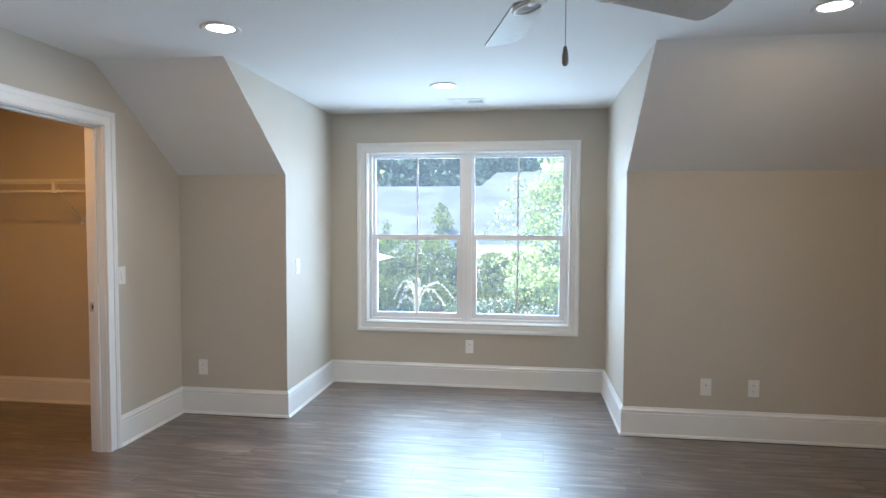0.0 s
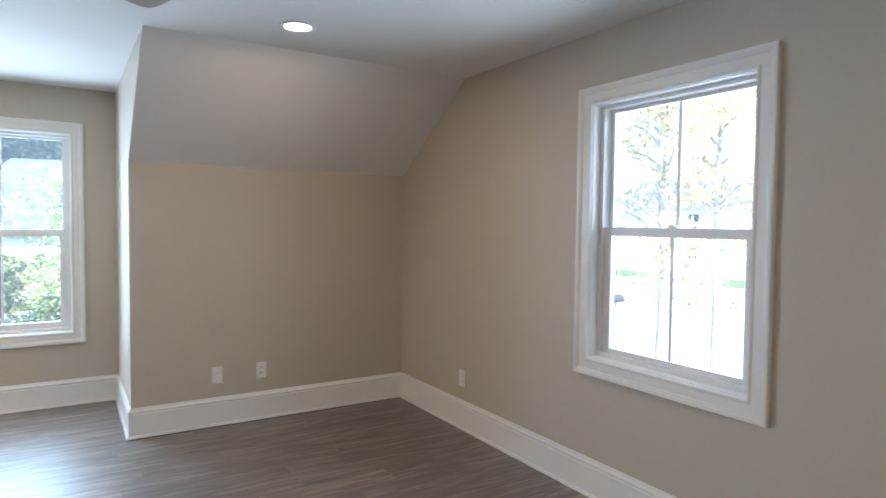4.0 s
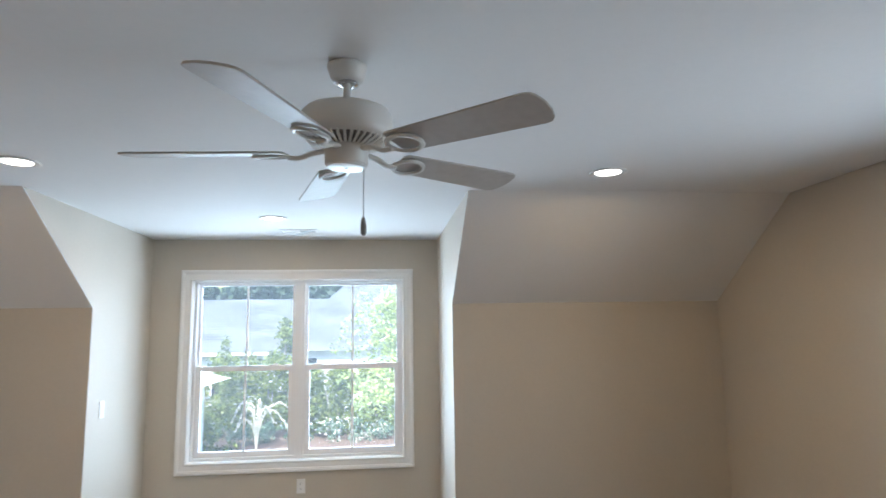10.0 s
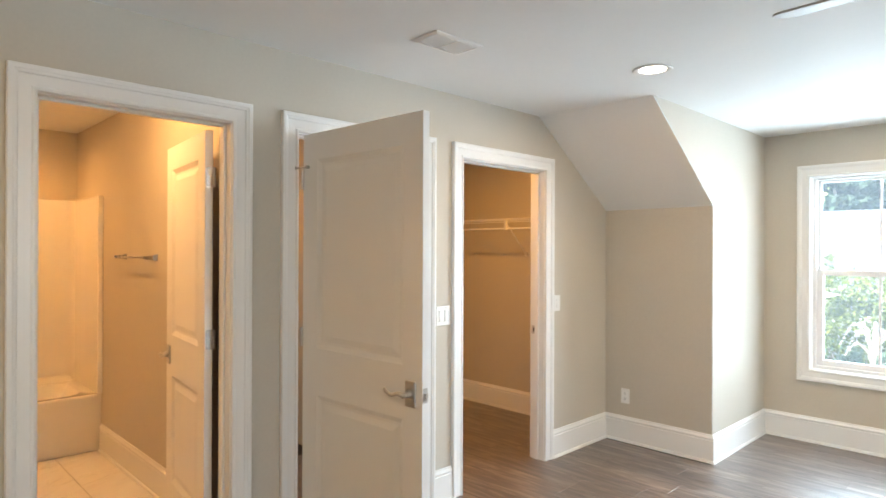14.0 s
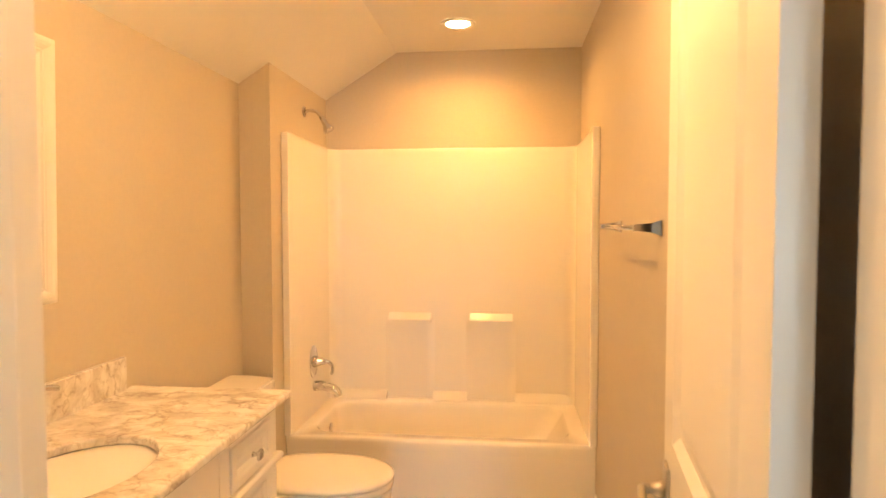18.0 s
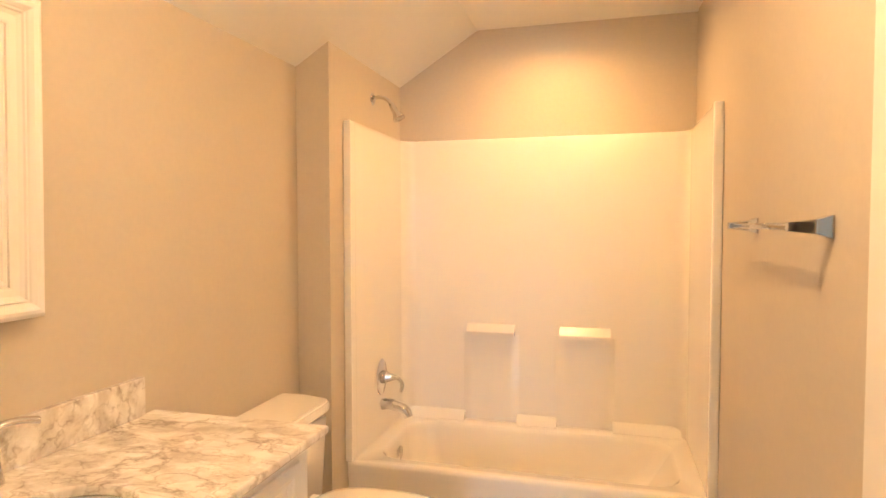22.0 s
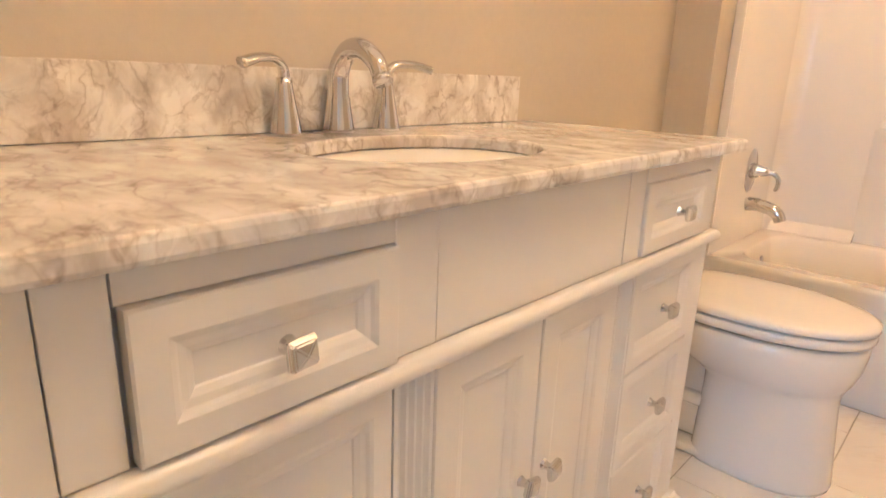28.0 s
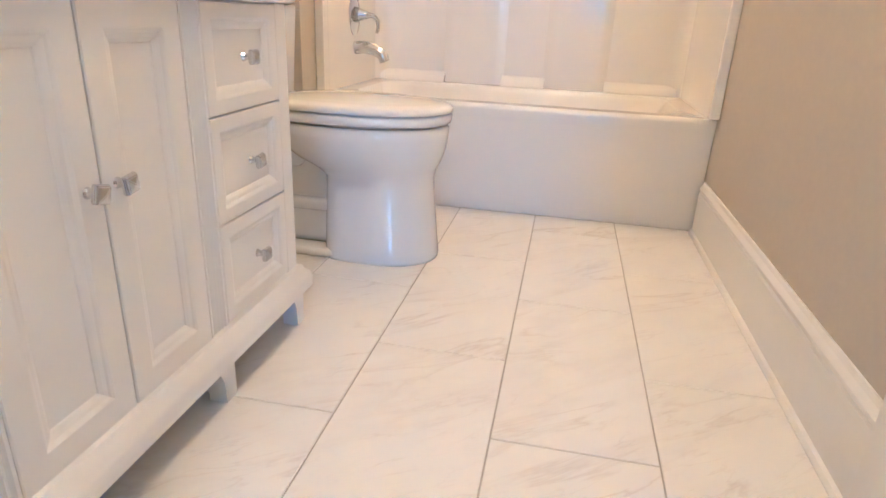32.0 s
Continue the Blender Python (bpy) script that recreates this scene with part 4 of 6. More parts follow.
# Framed mirror
mir = thing("wall_mirror", "rectangular mirror in a thick white moulded frame", "mirror", (-3.43, BATH_L, 1.26))
MX0, MX1, MZ0, MZ1 = -3.632, -3.238, 1.346, 1.862
PROF = [(o, BATH_L + d) for o, d in ((0.0, 0.001), (0.0, 0.019), (0.003, 0.025), (0.008, 0.027), (0.012, 0.025), (0.014, 0.020), (0.016, 0.020), (0.017, 0.026), (0.022, 0.028), (0.036, 0.029), (0.044, 0.034), (0.046, 0.039),
                                       (0.049, 0.040), (0.051, 0.036), (0.054, 0.042), (0.060, 0.049), (0.068, 0.052), (0.076, 0.050), (0.083, 0.043), (0.087, 0.031), (0.087, 0.001))]
bm = sweep(bmesh.new(), [(MX0, MZ0), (MX0, MZ1), (MX1, MZ1), (MX1, MZ0)], PROF, lambda u, v, h: (u, h, v), closed=True)
placed("frame", bm, CABINET, mir)
tilted = Matrix.Translation((0, BATH_L + 0.002, 1.26)) @ Matrix.Rotation(radians(-1.1), 4, "X") @ Matrix.Translation((0, -BATH_L - 0.002, -1.26))
placed("mirror_glass", boxed(MX0 - 0.004, MX1 + 0.004, BATH_L + 0.002, BATH_L + 0.010, MZ0 - 0.004, MZ1 + 0.004), MIRROR, mir, "silvered mirror glass")
for ob in mir.children:
    ob.data.transform(tilted)


# Toilet
def outline(y0, y1, hw, back=0.35, n=40):
    """An egg-shaped plan: rounded tip at y1, squarer back at y0."""
    pts = []
    ym, ry = (y0 + y1) / 2, (y1 - y0) / 2
    for k in range(n):
        a = 2 * math.pi * k / n
        c, s = math.cos(a), math.sin(a)
        e = 1.0 if s > 0 else back + 0.25
        pts.append((hw * math.copysign(abs(c) ** (e if s < 0 else 0.95), c), ym + ry * math.copysign(abs(s) ** (e if s < 0 else 0.95), s)))
    return pts


def loft(sections, x, cap=True):
    bm = bmesh.new()
    rings = [[bm.verts.new((x + u, v, z)) for u, v in outline(y0, y1, hw, back)] for z, y0, y1, hw, back in sections]
    n = len(rings[0])
    for a, b in zip(rings, rings[1:]):
        for k in range(n):
            bm.faces.new((a[k], a[(k + 1) % n], b[(k + 1) % n], b[k]))
    if cap:
        bm.faces.new(rings[0])
        bm.faces.new(rings[-1])
    return bm


TX = -4.550
toi = thing("toilet", "white porcelain toilet with a closed oval lid and tank", "toilet", (TX, 0.0, 0))
bm = loft([(0.001, 0.035, 0.386, 0.138, 0.22), (0.012, 0.034, 0.388, 0.1395, 0.22), (0.05, 0.036, 0.383, 0.136, 0.22), (0.14, 0.038, 0.374, 0.130, 0.22), (0.225, 0.040, 0.366, 0.1255, 0.24), (0.258, 0.036, 0.366, 0.127, 0.3), (0.280, 0.0, 0.372, 0.139, 0.4),
           (0.305, -0.06, 0.386, 0.160, 0.5), (0.340, -0.11, 0.398, 0.176, 0.5), (0.380, -0.14, 0.404, 0.183, 0.5), (0.406, -0.15, 0.405, 0.184, 0.5), (0.412, -0.145, 0.398, 0.178, 0.5), (0.412, -0.13, 0.382, 0.163, 0.5), (0.37, -0.12, 0.36, 0.145, 0.5), (0.29, -0.05, 0.28, 0.09, 0.5)], TX)
placed("bowl", bm, PORCELAIN, toi, smooth=True)
bm = bmesh.new()
box(bm, TX - 0.128, TX + 0.128, -0.235, 0.10, 0.0015, 0.030, 0.012)
box(bm, TX - 0.080, TX + 0.080, -0.235, 0.08, 0.028, 0.30, 0.03, 3)
box(bm, TX - 0.100, TX + 0.100, -0.235, 0.06, 0.140, 0.182, 0.016, 3)
box(bm, TX - 0.104, TX + 0.104, -0.235, -0.12, 0.002, 0.28, 0.03, 3)
box(bm, TX - 0.115, TX + 0.115, -0.25, -0.02, 0.27, 0.418, 0.03, 3)
placed("trapway", bm, PORCELAIN, toi, smooth=True)
bm = loft([(0.4185, -0.135, 0.404, 0.182, 0.45), (0.4215, -0.14, 0.411, 0.188, 0.45), (0.430, -0.14, 0.413, 0.190, 0.45), (0.4425, -0.14, 0.413, 0.190, 0.45), (0.446, -0.135, 0.409, 0.186, 0.45)], TX)
placed("seat", bm, PORCELAIN, toi, "white toilet seat", smooth=True)
bm = loft([(0.4505, -0.135, 0.411, 0.188, 0.45), (0.453, -0.14, 0.416, 0.192, 0.45), (0.465, -0.14, 0.415, 0.191, 0.45), (0.472, -0.127, 0.400, 0.176, 0.45), (0.476, -0.105, 0.372, 0.150, 0.45), (0.479, -0.07, 0.32, 0.105, 0.45), (0.481, 0.0, 0.24, 0.05, 0.45)], TX)
placed("lid", bm, PORCELAIN, toi, "closed white oval lid", smooth=True)
for s in (-1, 1):
    placed("lid_hinge", boxed(TX + s * 0.075 - 0.018, TX + s * 0.075 + 0.018, -0.165, -0.13, 0.416, 0.464, 0.006), PORCELAIN, toi)
bm = bmesh.new()
low_r = [(-0.185, -0.345), (0.185, -0.345), (0.185, -0.165), (-0.185, -0.165)]
high_r = [(-0.208, -0.355), (0.208, -0.355), (0.205, -0.150), (-0.205, -0.150)]
a = [bm.verts.new((TX + u, v, 0.405)) for u, v in low_r]
b = [bm.verts.new((TX + u, v, 0.742)) for u, v in high_r]
bm.faces.new(a)
bm.faces.new(b)
for k in range(4):
    bm.faces.new((a[k], a[(k + 1) % 4], b[(k + 1) % 4], b[k]))
bmesh.ops.bevel(bm, geom=list(bm.edges), offset=0.022, segments=4, affect="EDGES")
placed("tank", bm, PORCELAIN, toi, smooth=True)
bm = prism(bmesh.new(), [(TX - 0.222, -0.362), (TX + 0.222, -0.362), (TX + 0.222, -0.25), (TX + 0.195, -0.142), (TX + 0.15, -0.134), (TX - 0.15, -0.134), (TX - 0.195, -0.142), (TX - 0.222, -0.25)], "z", 0.744, 0.782)
bmesh.ops.bevel(bm, geom=[e for e in bm.edges if e.verts[0].co.z > 0.78 or e.verts[1].co.z > 0.78], offset=0.010, segments=3, affect="EDGES")
placed("tank_lid", bm, PORCELAIN, toi, smooth=False)
bm = tube(bmesh.new(), [(TX + 0.15, -0.152, 0.69), (TX + 0.15, -0.138, 0.69)], [0.014, 0.012], 14)
tube(bm, smooth_path([(TX + 0.15, -0.135, 0.69), (TX + 0.12, -0.130, 0.688), (TX + 0.075, -0.130, 0.680)], 5), 0.006, 10)
placed("flush_lever", bm, CHROME, toi, "chrome flush lever", smooth=True)

for ob in toi.children_recursive:
    ob.data.transform(Matrix.Diagonal((1.0, 1.0, 1.025, 1.0)))

# Tub and its three-sided surround
XF, XK, SL, SR, RIM, STOP = -5.079, -5.777, -0.192, 1.243, 0.425, 1.907
tub = thing("bathtub", "glossy white alcove bathtub with a plain apron", "bathtub", (-5.42, 0.52, 0))


def round_rect(x0, x1, y0, y1, r, n=8):
    pts = []
    for cx, cy, a0 in ((x1 - r, y1 - r, 0), (x0 + r, y1 - r, 90), (x0 + r, y0 + r, 180), (x1 - r, y0 + r, 270)):
        for k in range(n + 1):
            a = radians(a0 + 90 * k / n)
            pts.append((cx + r * math.cos(a), cy + r * math.sin(a)))
    return pts


bm = bmesh.new()
sections = [(-5.700, -5.150, SL + 0.065, SR - 0.07, 0.12, RIM), (-5.696, -5.156, SL + 0.072, SR - 0.078, 0.12, RIM - 0.006), (-5.690, -5.164, SL + 0.080, SR - 0.09, 0.12, RIM - 0.025),
            (-5.672, -5.185, SL + 0.105, SR - 0.18, 0.13, 0.26), (-5.650, -5.205, SL + 0.135, SR - 0.27, 0.13, 0.14), (-5.62, -5.235, SL + 0.18, SR - 0.34, 0.12, 0.095), (-5.55, -5.31, SL + 0.30, SR - 0.45, 0.10, 0.088)]
rings = [[bm.verts.new((x, y, z)) for x, y in round_rect(x0, x1, y0, y1, r)] for x0, x1, y0, y1, r, z in sections]
n = len(rings[0])
for a, b in zip(rings, rings[1:]):
    for k in range(n):
        bm.faces.new((a[k], a[(k + 1) % n], b[(k + 1) % n], b[k]))
bm.faces.new(rings[-1])
outer = round_rect(XK, XF - 0.012, -0.215, 1.270, 0.004)
o = [bm.verts.new((x, y, RIM)) for x, y in outer]
for k in range(n):
    bm.faces.new((rings[0][k], rings[0][(k + 1) % n], o[(k + 1) % n], o[k]))
placed("basin", bm, ACRYLIC, tub, smooth=True)
bm = prism(bmesh.new(), [(-5.104, 0.0), (-5.100, 0.012), (-5.086, 0.34), (-5.081, 0.375)] + [(-5.099 + 0.020 * math.cos(radians(a)), RIM - 0.020 + 0.020 * math.sin(radians(a))) for a in range(0, 91, 15)] + [(-5.12, RIM - 0.002), (-5.135, 0.0)], "y", -0.222, 1.272)
shade_auto(placed("apron", bm, ACRYLIC, tub), 50)


def sloped_ledge(y0, y1, depth, z0, z1, rise):
    """A ledge on the back wall whose top rolls over into its front in one soft curve."""
    line = [(XK - 0.002, z0), (XK + depth, z0), (XK + depth, z1 - rise - 0.003)]
    for k in range(11):
        u = k / 10
        swell = 0.0028 * math.sin(math.pi * u)
        line.append((XK + depth * (1 - u) + 0.66 * swell, z1 - rise + rise * u + 0.75 * swell))
    line.append((XK - 0.002, z1 + 0.001))
    return prism(bmesh.new(), line, "y", y0, y1)


# the deck ledges at the back and the two moulded columns with their shelves
sur = thing("shower_surround", "glossy white moulded tub surround with two shelf columns", "shower wall", (-5.6, 0.52, RIM))
R = 0.07
path = [(XF, SL), (XK + R, SL)] + [(XK + R - R * math.sin(radians(a)), SL + R - R * math.cos(radians(a))) for a in range(10, 91, 10)] + \
       [(XK + R - R * math.cos(radians(a)), SR - R + R * math.sin(radians(a))) for a in range(0, 81, 10)] + [(XK + R, SR), (XF, SR)]
bm = bmesh.new()
levels = [(0.0, RIM + 0.001), (0.0, STOP - 0.024), (0.0, STOP - 0.012), (-0.003, STOP - 0.003), (-0.010, STOP), (-0.031, STOP)]
rings = []
for i, (u, v) in enumerate(path):
    a, b = path[max(i - 1, 0)], path[min(i + 1, len(path) - 1)]
    d = Vector((b[0] - a[0], b[1] - a[1])).normalized()
    nrm = Vector((d.y, -d.x))
    rings.append([bm.verts.new((u + nrm.x * off, v + nrm.y * off, z)) for off, z in levels])
for a, b in zip(rings, rings[1:]):
    for k in range(len(levels) - 1):
        bm.faces.new((a[k], a[k + 1], b[k + 1], b[k]))
shade_auto(placed("panel", bm, ACRYLIC, sur), 40)
for y0, y1 in ((-0.2235, SL + 0.004), (SR - 0.004, 1.2745)):
    placed("flange", boxed(XF - 0.03, XF + 0.022, y0, y1, RIM + 0.002, STOP, 0.006, 3), ACRYLIC, sur)
for y0, y1 in ((0.160, 0.412), (0.640, 0.890)):
    bm = bmesh.new()
    side = [(XK - 0.002 + 0.009 * (0.5 - 0.5 * math.cos(math.pi * k / 10)), y0 - 0.045 + 0.075 * k / 10) for k in range(11)]
    prism(bm, side + [(x, y0 + y1 - y) for x, y in reversed(side)], "z", RIM + 0.001, 0.889)
    column = shade_auto(placed("shelf_column", bm, ACRYLIC, sur), 50)
    shade_auto(placed("shelf", sloped_ledge(y0, y1, 0.036, 0.880, 0.938, 0.038), ACRYLIC, column), 40)
for y0, y1 in ((SL + 0.02, 0.148), (0.424, 0.628), (0.902, SR - 0.02)):
    shade_auto(placed("ledge", sloped_ledge(y0, y1, 0.050, RIM + 0.001, RIM + 0.046, 0.042), ACRYLIC, sur), 40)

# Shower and tub fittings
vx = -5.418
v = thing("shower_valve", "round chrome shower valve with a curved lever", "valve", (vx, SL, 0.715))
bm = bmesh.new()
lathe(bm, [(0.0, 0.006), (0.030, 0.006), (0.078, 0.003), (0.082, 0.0)], 36)
for w in bm.verts:
    w.co = Vector((vx + w.co.x * 0.86, SL + w.co.z + 0.001, 0.715 + w.co.y * 1.08))
placed("escutcheon", bm, CHROME, v, smooth=True)
bm = tube(bmesh.new(), [(vx, SL + 0.004, 0.715), (vx, SL + 0.03, 0.715), (vx, SL + 0.055, 0.715), (vx, SL + 0.07, 0.715)], [0.034, 0.026, 0.018, 0.013], 20)
pts = smooth_path([(vx, SL + 0.062, 0.715), (vx - 0.004, SL + 0.085, 0.712), (vx - 0.008, SL + 0.103, 0.690), (vx - 0.008, SL + 0.104, 0.662), (vx - 0.008, SL + 0.098, 0.645)])
tube(bm, pts, [0.012 - 0.005 * i / len(pts) for i in range(len(pts))], 12)
placed("lever", bm, CHROME, v, smooth=True)
sp = thing("tub_spout", "chrome tub spout with a diverter knob", "faucet", (vx, SL, 0.57))
pts = smooth_path([(vx, SL + 0.001, 0.580), (vx, SL + 0.04, 0.584), (vx, SL + 0.09, 0.575), (vx, SL + 0.125, 0.556), (vx, SL + 0.138, 0.528)])
placed("spout", tube(bmesh.new(), pts, [0.029 - 0.007 * i / len(pts) for i in range(len(pts))], 16), CHROME, sp, smooth=True)
placed("diverter", lathe(bmesh.new(), [(0.0, 0.590), (0.006, 0.588), (0.006, 0.578), (0.003, 0.576), (0.003, 0.555)], 12, (vx, SL + 0.122, 0)), CHROME, sp, smooth=True)
ov = thing("tub_overflow", "round chrome overflow plate inside the tub", "drain", (vx, SL + 0.085, 0.35))
bm = lathe(bmesh.new(), [(0.0, 0.008), (0.020, 0.007), (0.034, 0.004), (0.036, 0.0)], 28)
for w in bm.verts:
    w.co = Vector((vx + w.co.x, SL + 0.094 + w.co.z, 0.345 + w.co.y))
placed("plate", bm, CHROME, ov, smooth=True)
sh = thing("wall_shower", "chrome shower head on a bent arm", "shower", (-5.402, -0.224, 2.06))
xs = -5.402
bm = lathe(bmesh.new(), [(0.0, 0.009), (0.014, 0.008), (0.028, 0.003), (0.030, 0.0)], 24)
for w in bm.verts:
    w.co = Vector((xs + w.co.x, -0.2235 + w.co.z, 2.062 + w.co.y))
placed("flange", bm, CHROME, sh, smooth=True)
pts = smooth_path([(xs, -0.222, 2.062), (xs, -0.19, 2.068), (xs, -0.155, 2.058), (xs, -0.128, 2.03)])
placed("arm", tube(bmesh.new(), pts, 0.0095, 12), CHROME, sh, smooth=True)
bm = tube(bmesh.new(), [(xs, -0.130, 2.033), (xs, -0.116, 2.008), (xs, -0.108, 1.995), (xs, -0.092, 1.966), (xs, -0.088, 1.958)], [0.013, 0.016, 0.014, 0.030, 0.030], 20)
placed("head", bm, CHROME, sh, smooth=True)

# Towel bar on the side wall
tb = thing("towel_bar", "chrome towel bar on flared square posts", "towel bar", (-4.24, BATH_R, 1.456))
YB = BATH_R - 0.066
for xp in (-3.945, -4.530):
    bm = bmesh.new()
    rings = []
    for hw, y in ((0.022, BATH_R - 0.001), (0.022, BATH_R - 0.005), (0.014, BATH_R - 0.028), (0.009, YB - 0.010)):
        rings.append([bm.verts.new((xp + a * hw, y, 1.456 + b * hw)) for a, b in ((-1, -1), (1, -1), (1, 1), (-1, 1))])
    for a, b in zip(rings, rings[1:]):
        for k in range(4):
            bm.faces.new((a[k], a[(k + 1) % 4], b[(k + 1) % 4], b[k]))
    bm.faces.new(rings[0])
    bm.faces.new(rings[-1])
    bmesh.ops.bevel(bm, geom=list(bm.edges), offset=0.0012, segments=1, affect="EDGES")
    placed("post", bm, CHROME, tb)
placed("bar", tube(bmesh.new(), [(-3.945, YB, 1.456), (-4.530, YB, 1.456)], 0.0075, 14), CHROME, tb, smooth=True)

# Exhaust fan in the bath ceiling
ef = thing("exhaust_fan", "square white bathroom exhaust grille in the ceiling", "vent", (-4.52, 0.62, HB))
bm = bmesh.new()
sweep(bm, [(-4.645, 0.495), (-4.645, 0.745), (-4.395, 0.745), (-4.395, 0.495)], [(0.012, HB - 0.001), (0.010, HB - 0.010), (0.0, HB - 0.014), (-0.02, HB - 0.012), (-0.02, HB - 0.001)], lambda u, v, h: (u, v, h), closed=True)
placed("frame", bm, PLASTIC, ef)
for k in range(14):
    y = 0.522 + k * 0.0155
    placed("slat", boxed(-4.622, -4.418, y, y + 0.008, HB - 0.013, HB - 0.005), PLASTIC, ef)
placed("backing", boxed(-4.63, -4.41, 0.51, 0.73, HB - 0.004, HB - 0.001), DARK, ef)


# Grey that puts the shade between the fan's vent ribs into the colour
VENTGREY = mat("vent_shadow", (0.16, 0.155, 0.15), 0.6)
# The bedroom: fan, registers, outlets, switches and the closet shelf
FX, FYC = 0.05, 1.65
fan = thing("ceiling_fan", "white five-blade ceiling fan with a pull chain", "ceiling fan", (FX, FYC, H))
placed("downrod", lathe(bmesh.new(), [(0.011, 2.362), (0.011, 2.290), (0.020, 2.290), (0.020, 2.266)], 20, (FX, FYC, 0)), FANP, fan, smooth=True)
bm = lathe(bmesh.new(), [(0.0, 2.272), (0.045, 2.272), (0.096, 2.269), (0.120, 2.262), (0.129, 2.251), (0.131, 2.203), (0.128, 2.190), (0.118, 2.181), (0.100, 2.175), (0.0, 2.174)], 48, (FX, FYC, 0))
placed("motor_housing", bm, FANP, fan, smooth=True)
bm = lathe(bmesh.new(), [(0.108, 2.180), (0.104, 2.172), (0.078, 2.161), (0.064, 2.156), (0.0, 2.156)], 48, (FX, FYC, 0))
placed("vent_bowl", bm, VENTGREY, fan, "solid bowl behind vent ribs, coloured like shaded slots")
bm = bmesh.new()
for k in range(36):
    a = 2 * math.pi * k / 36
    c, s = math.cos(a), math.sin(a)
    tube(bm, [(FX + 0.111 * c, FYC + 0.111 * s, 2.181), (FX + 0.106 * c, FYC + 0.106 * s, 2.172), (FX + 0.078 * c, FYC + 0.078 * s, 2.1605), (FX + 0.062 * c, FYC + 0.062 * s, 2.1565)], 0.0042, 6)
placed("vent_ribs", bm, FANP, fan)
bm = lathe(bmesh.new(), [(0.0, 2.1565), (0.066, 2.1565), (0.068, 2.15), (0.062, 2.146), (0.061, 2.11), (0.058, 2.103), (0.0, 2.103)], 40, (FX, FYC, 0))
placed("switch_housing", bm, FANP, fan, smooth=True)
bm = lathe(bmesh.new(), [(0.0, 2.0995), (0.050, 2.0995), (0.056, 2.101), (0.057, 2.1032), (0.0, 2.1032)], 40, (FX, FYC, 0))
placed("cap", bm, TRIM, fan, "white round cap", smooth=True)
placed("cap_screw", lathe(bmesh.new(), [(0.0, 2.098), (0.004, 2.0982), (0.005, 2.0996)], 10, (FX, FYC, 0)), DARK, fan)
for k in range(5):
    a = radians(-40.3 + 72 * k)
    m = Matrix.Translation((FX, FYC, 2.136)) @ Matrix.Rotation(a, 4, "Z")
    bm = bmesh.new()
    # cast arm: neck, then an open loop that carries the blade
    pts = smooth_path([(0.055, 0.0, 0.012), (0.10, 0.0, 0.004), (0.135, 0.004, -0.010), (0.165, 0.004, -0.008)])
    tube(bm, pts, [0.013] * len(pts), 10, flat=0.6)
    loop = [(0.208 + 0.050 * math.cos(b), 0.042 * math.sin(b), -0.004 - 0.009 * math.sin(b)) for b in [2 * math.pi * i / 28 for i in range(29)]]
    tube(bm, loop, 0.0075, 8, cap=False, flat=0.7)
    for v in bm.verts:
        v.co = m @ v.co
    iron = placed("blade_arm", bm, FANP, fan, smooth=True)
    bm = bmesh.new()
    outline_b = [(0.18, -0.055), (0.587, -0.069), (0.604, -0.064), (0.615, -0.050), (0.623, -0.018), (0.623, 0.018), (0.615, 0.050), (0.604, 0.064), (0.587, 0.069), (0.18, 0.055), (0.172, 0.040), (0.172, -0.040)]
    prism(bm, outline_b, "z", -0.003, 0.003)
    bmesh.ops.bevel(bm, geom=[e for e in bm.edges if abs(e.verts[0].co.z - e.verts[1].co.z) < 1e-6], offset=0.0015, segments=1, affect="EDGES")
    tilt = Matrix.Translation((0, 0, 0.006)) @ Matrix.Rotation(radians(-12), 4, "X")
    for v in bm.verts:
        v.co = m @ tilt @ v.co
    placed("blade", bm, FANB, fan, "off-white fan blade")
cx, cy = FX + 0.048, FYC - 0.01
bm = tube(bmesh.new(), [(cx, cy, 2.115), (cx, cy, 1.956)], 0.0011, 6)
for i in range(39):
    z = 2.11 - i * 0.004
    lathe(bm, [(0.0, -0.0015), (0.0018, 0.0), (0.0, 0.0015)], 6, (cx, cy, z))
placed("pull_chain", bm, STEEL, fan, "fine metal pull chain")
placed("chain_fob", lathe(bmesh.new(), [(0.0, 1.957), (0.004, 1.955), (0.006, 1.947), (0.0085, 1.930), (0.0085, 1.912), (0.005, 1.905), (0.0, 1.904)], 16, (cx, cy, 0)), mat("fob_wood", (0.26, 0.24, 0.22), 0.5, grain=0.1), fan, "small dark wooden fob", smooth=True)
# the fan at its true size, then the canopy under the ceiling
grow = Matrix.Translation((0.115, -0.03, 1.615)) @ Matrix.Diagonal((1.065, 1.065, 1.065, 1.0)) @ Matrix.Translation((-0.115, 0.03, -1.615))
for ob in fan.children:
    ob.data.transform(grow)
FX, FYC = 0.046, 1.772
bm = lathe(bmesh.new(), [(0.0, 2.4595), (0.060, 2.4595), (0.061, 2.452), (0.058, 2.438), (0.049, 2.413), (0.044, 2.406), (0.036, 2.403), (0.0, 2.403)], 36, (FX, FYC, 0))
placed("canopy", bm, FANP, fan, smooth=True)
placed("canopy_ring", lathe(bmesh.new(), [(0.018, 2.404), (0.034, 2.403), (0.034, 2.396), (0.018, 2.394)], 30, (FX, FYC, 0)), CHROME, fan, "chrome canopy ring", smooth=True)


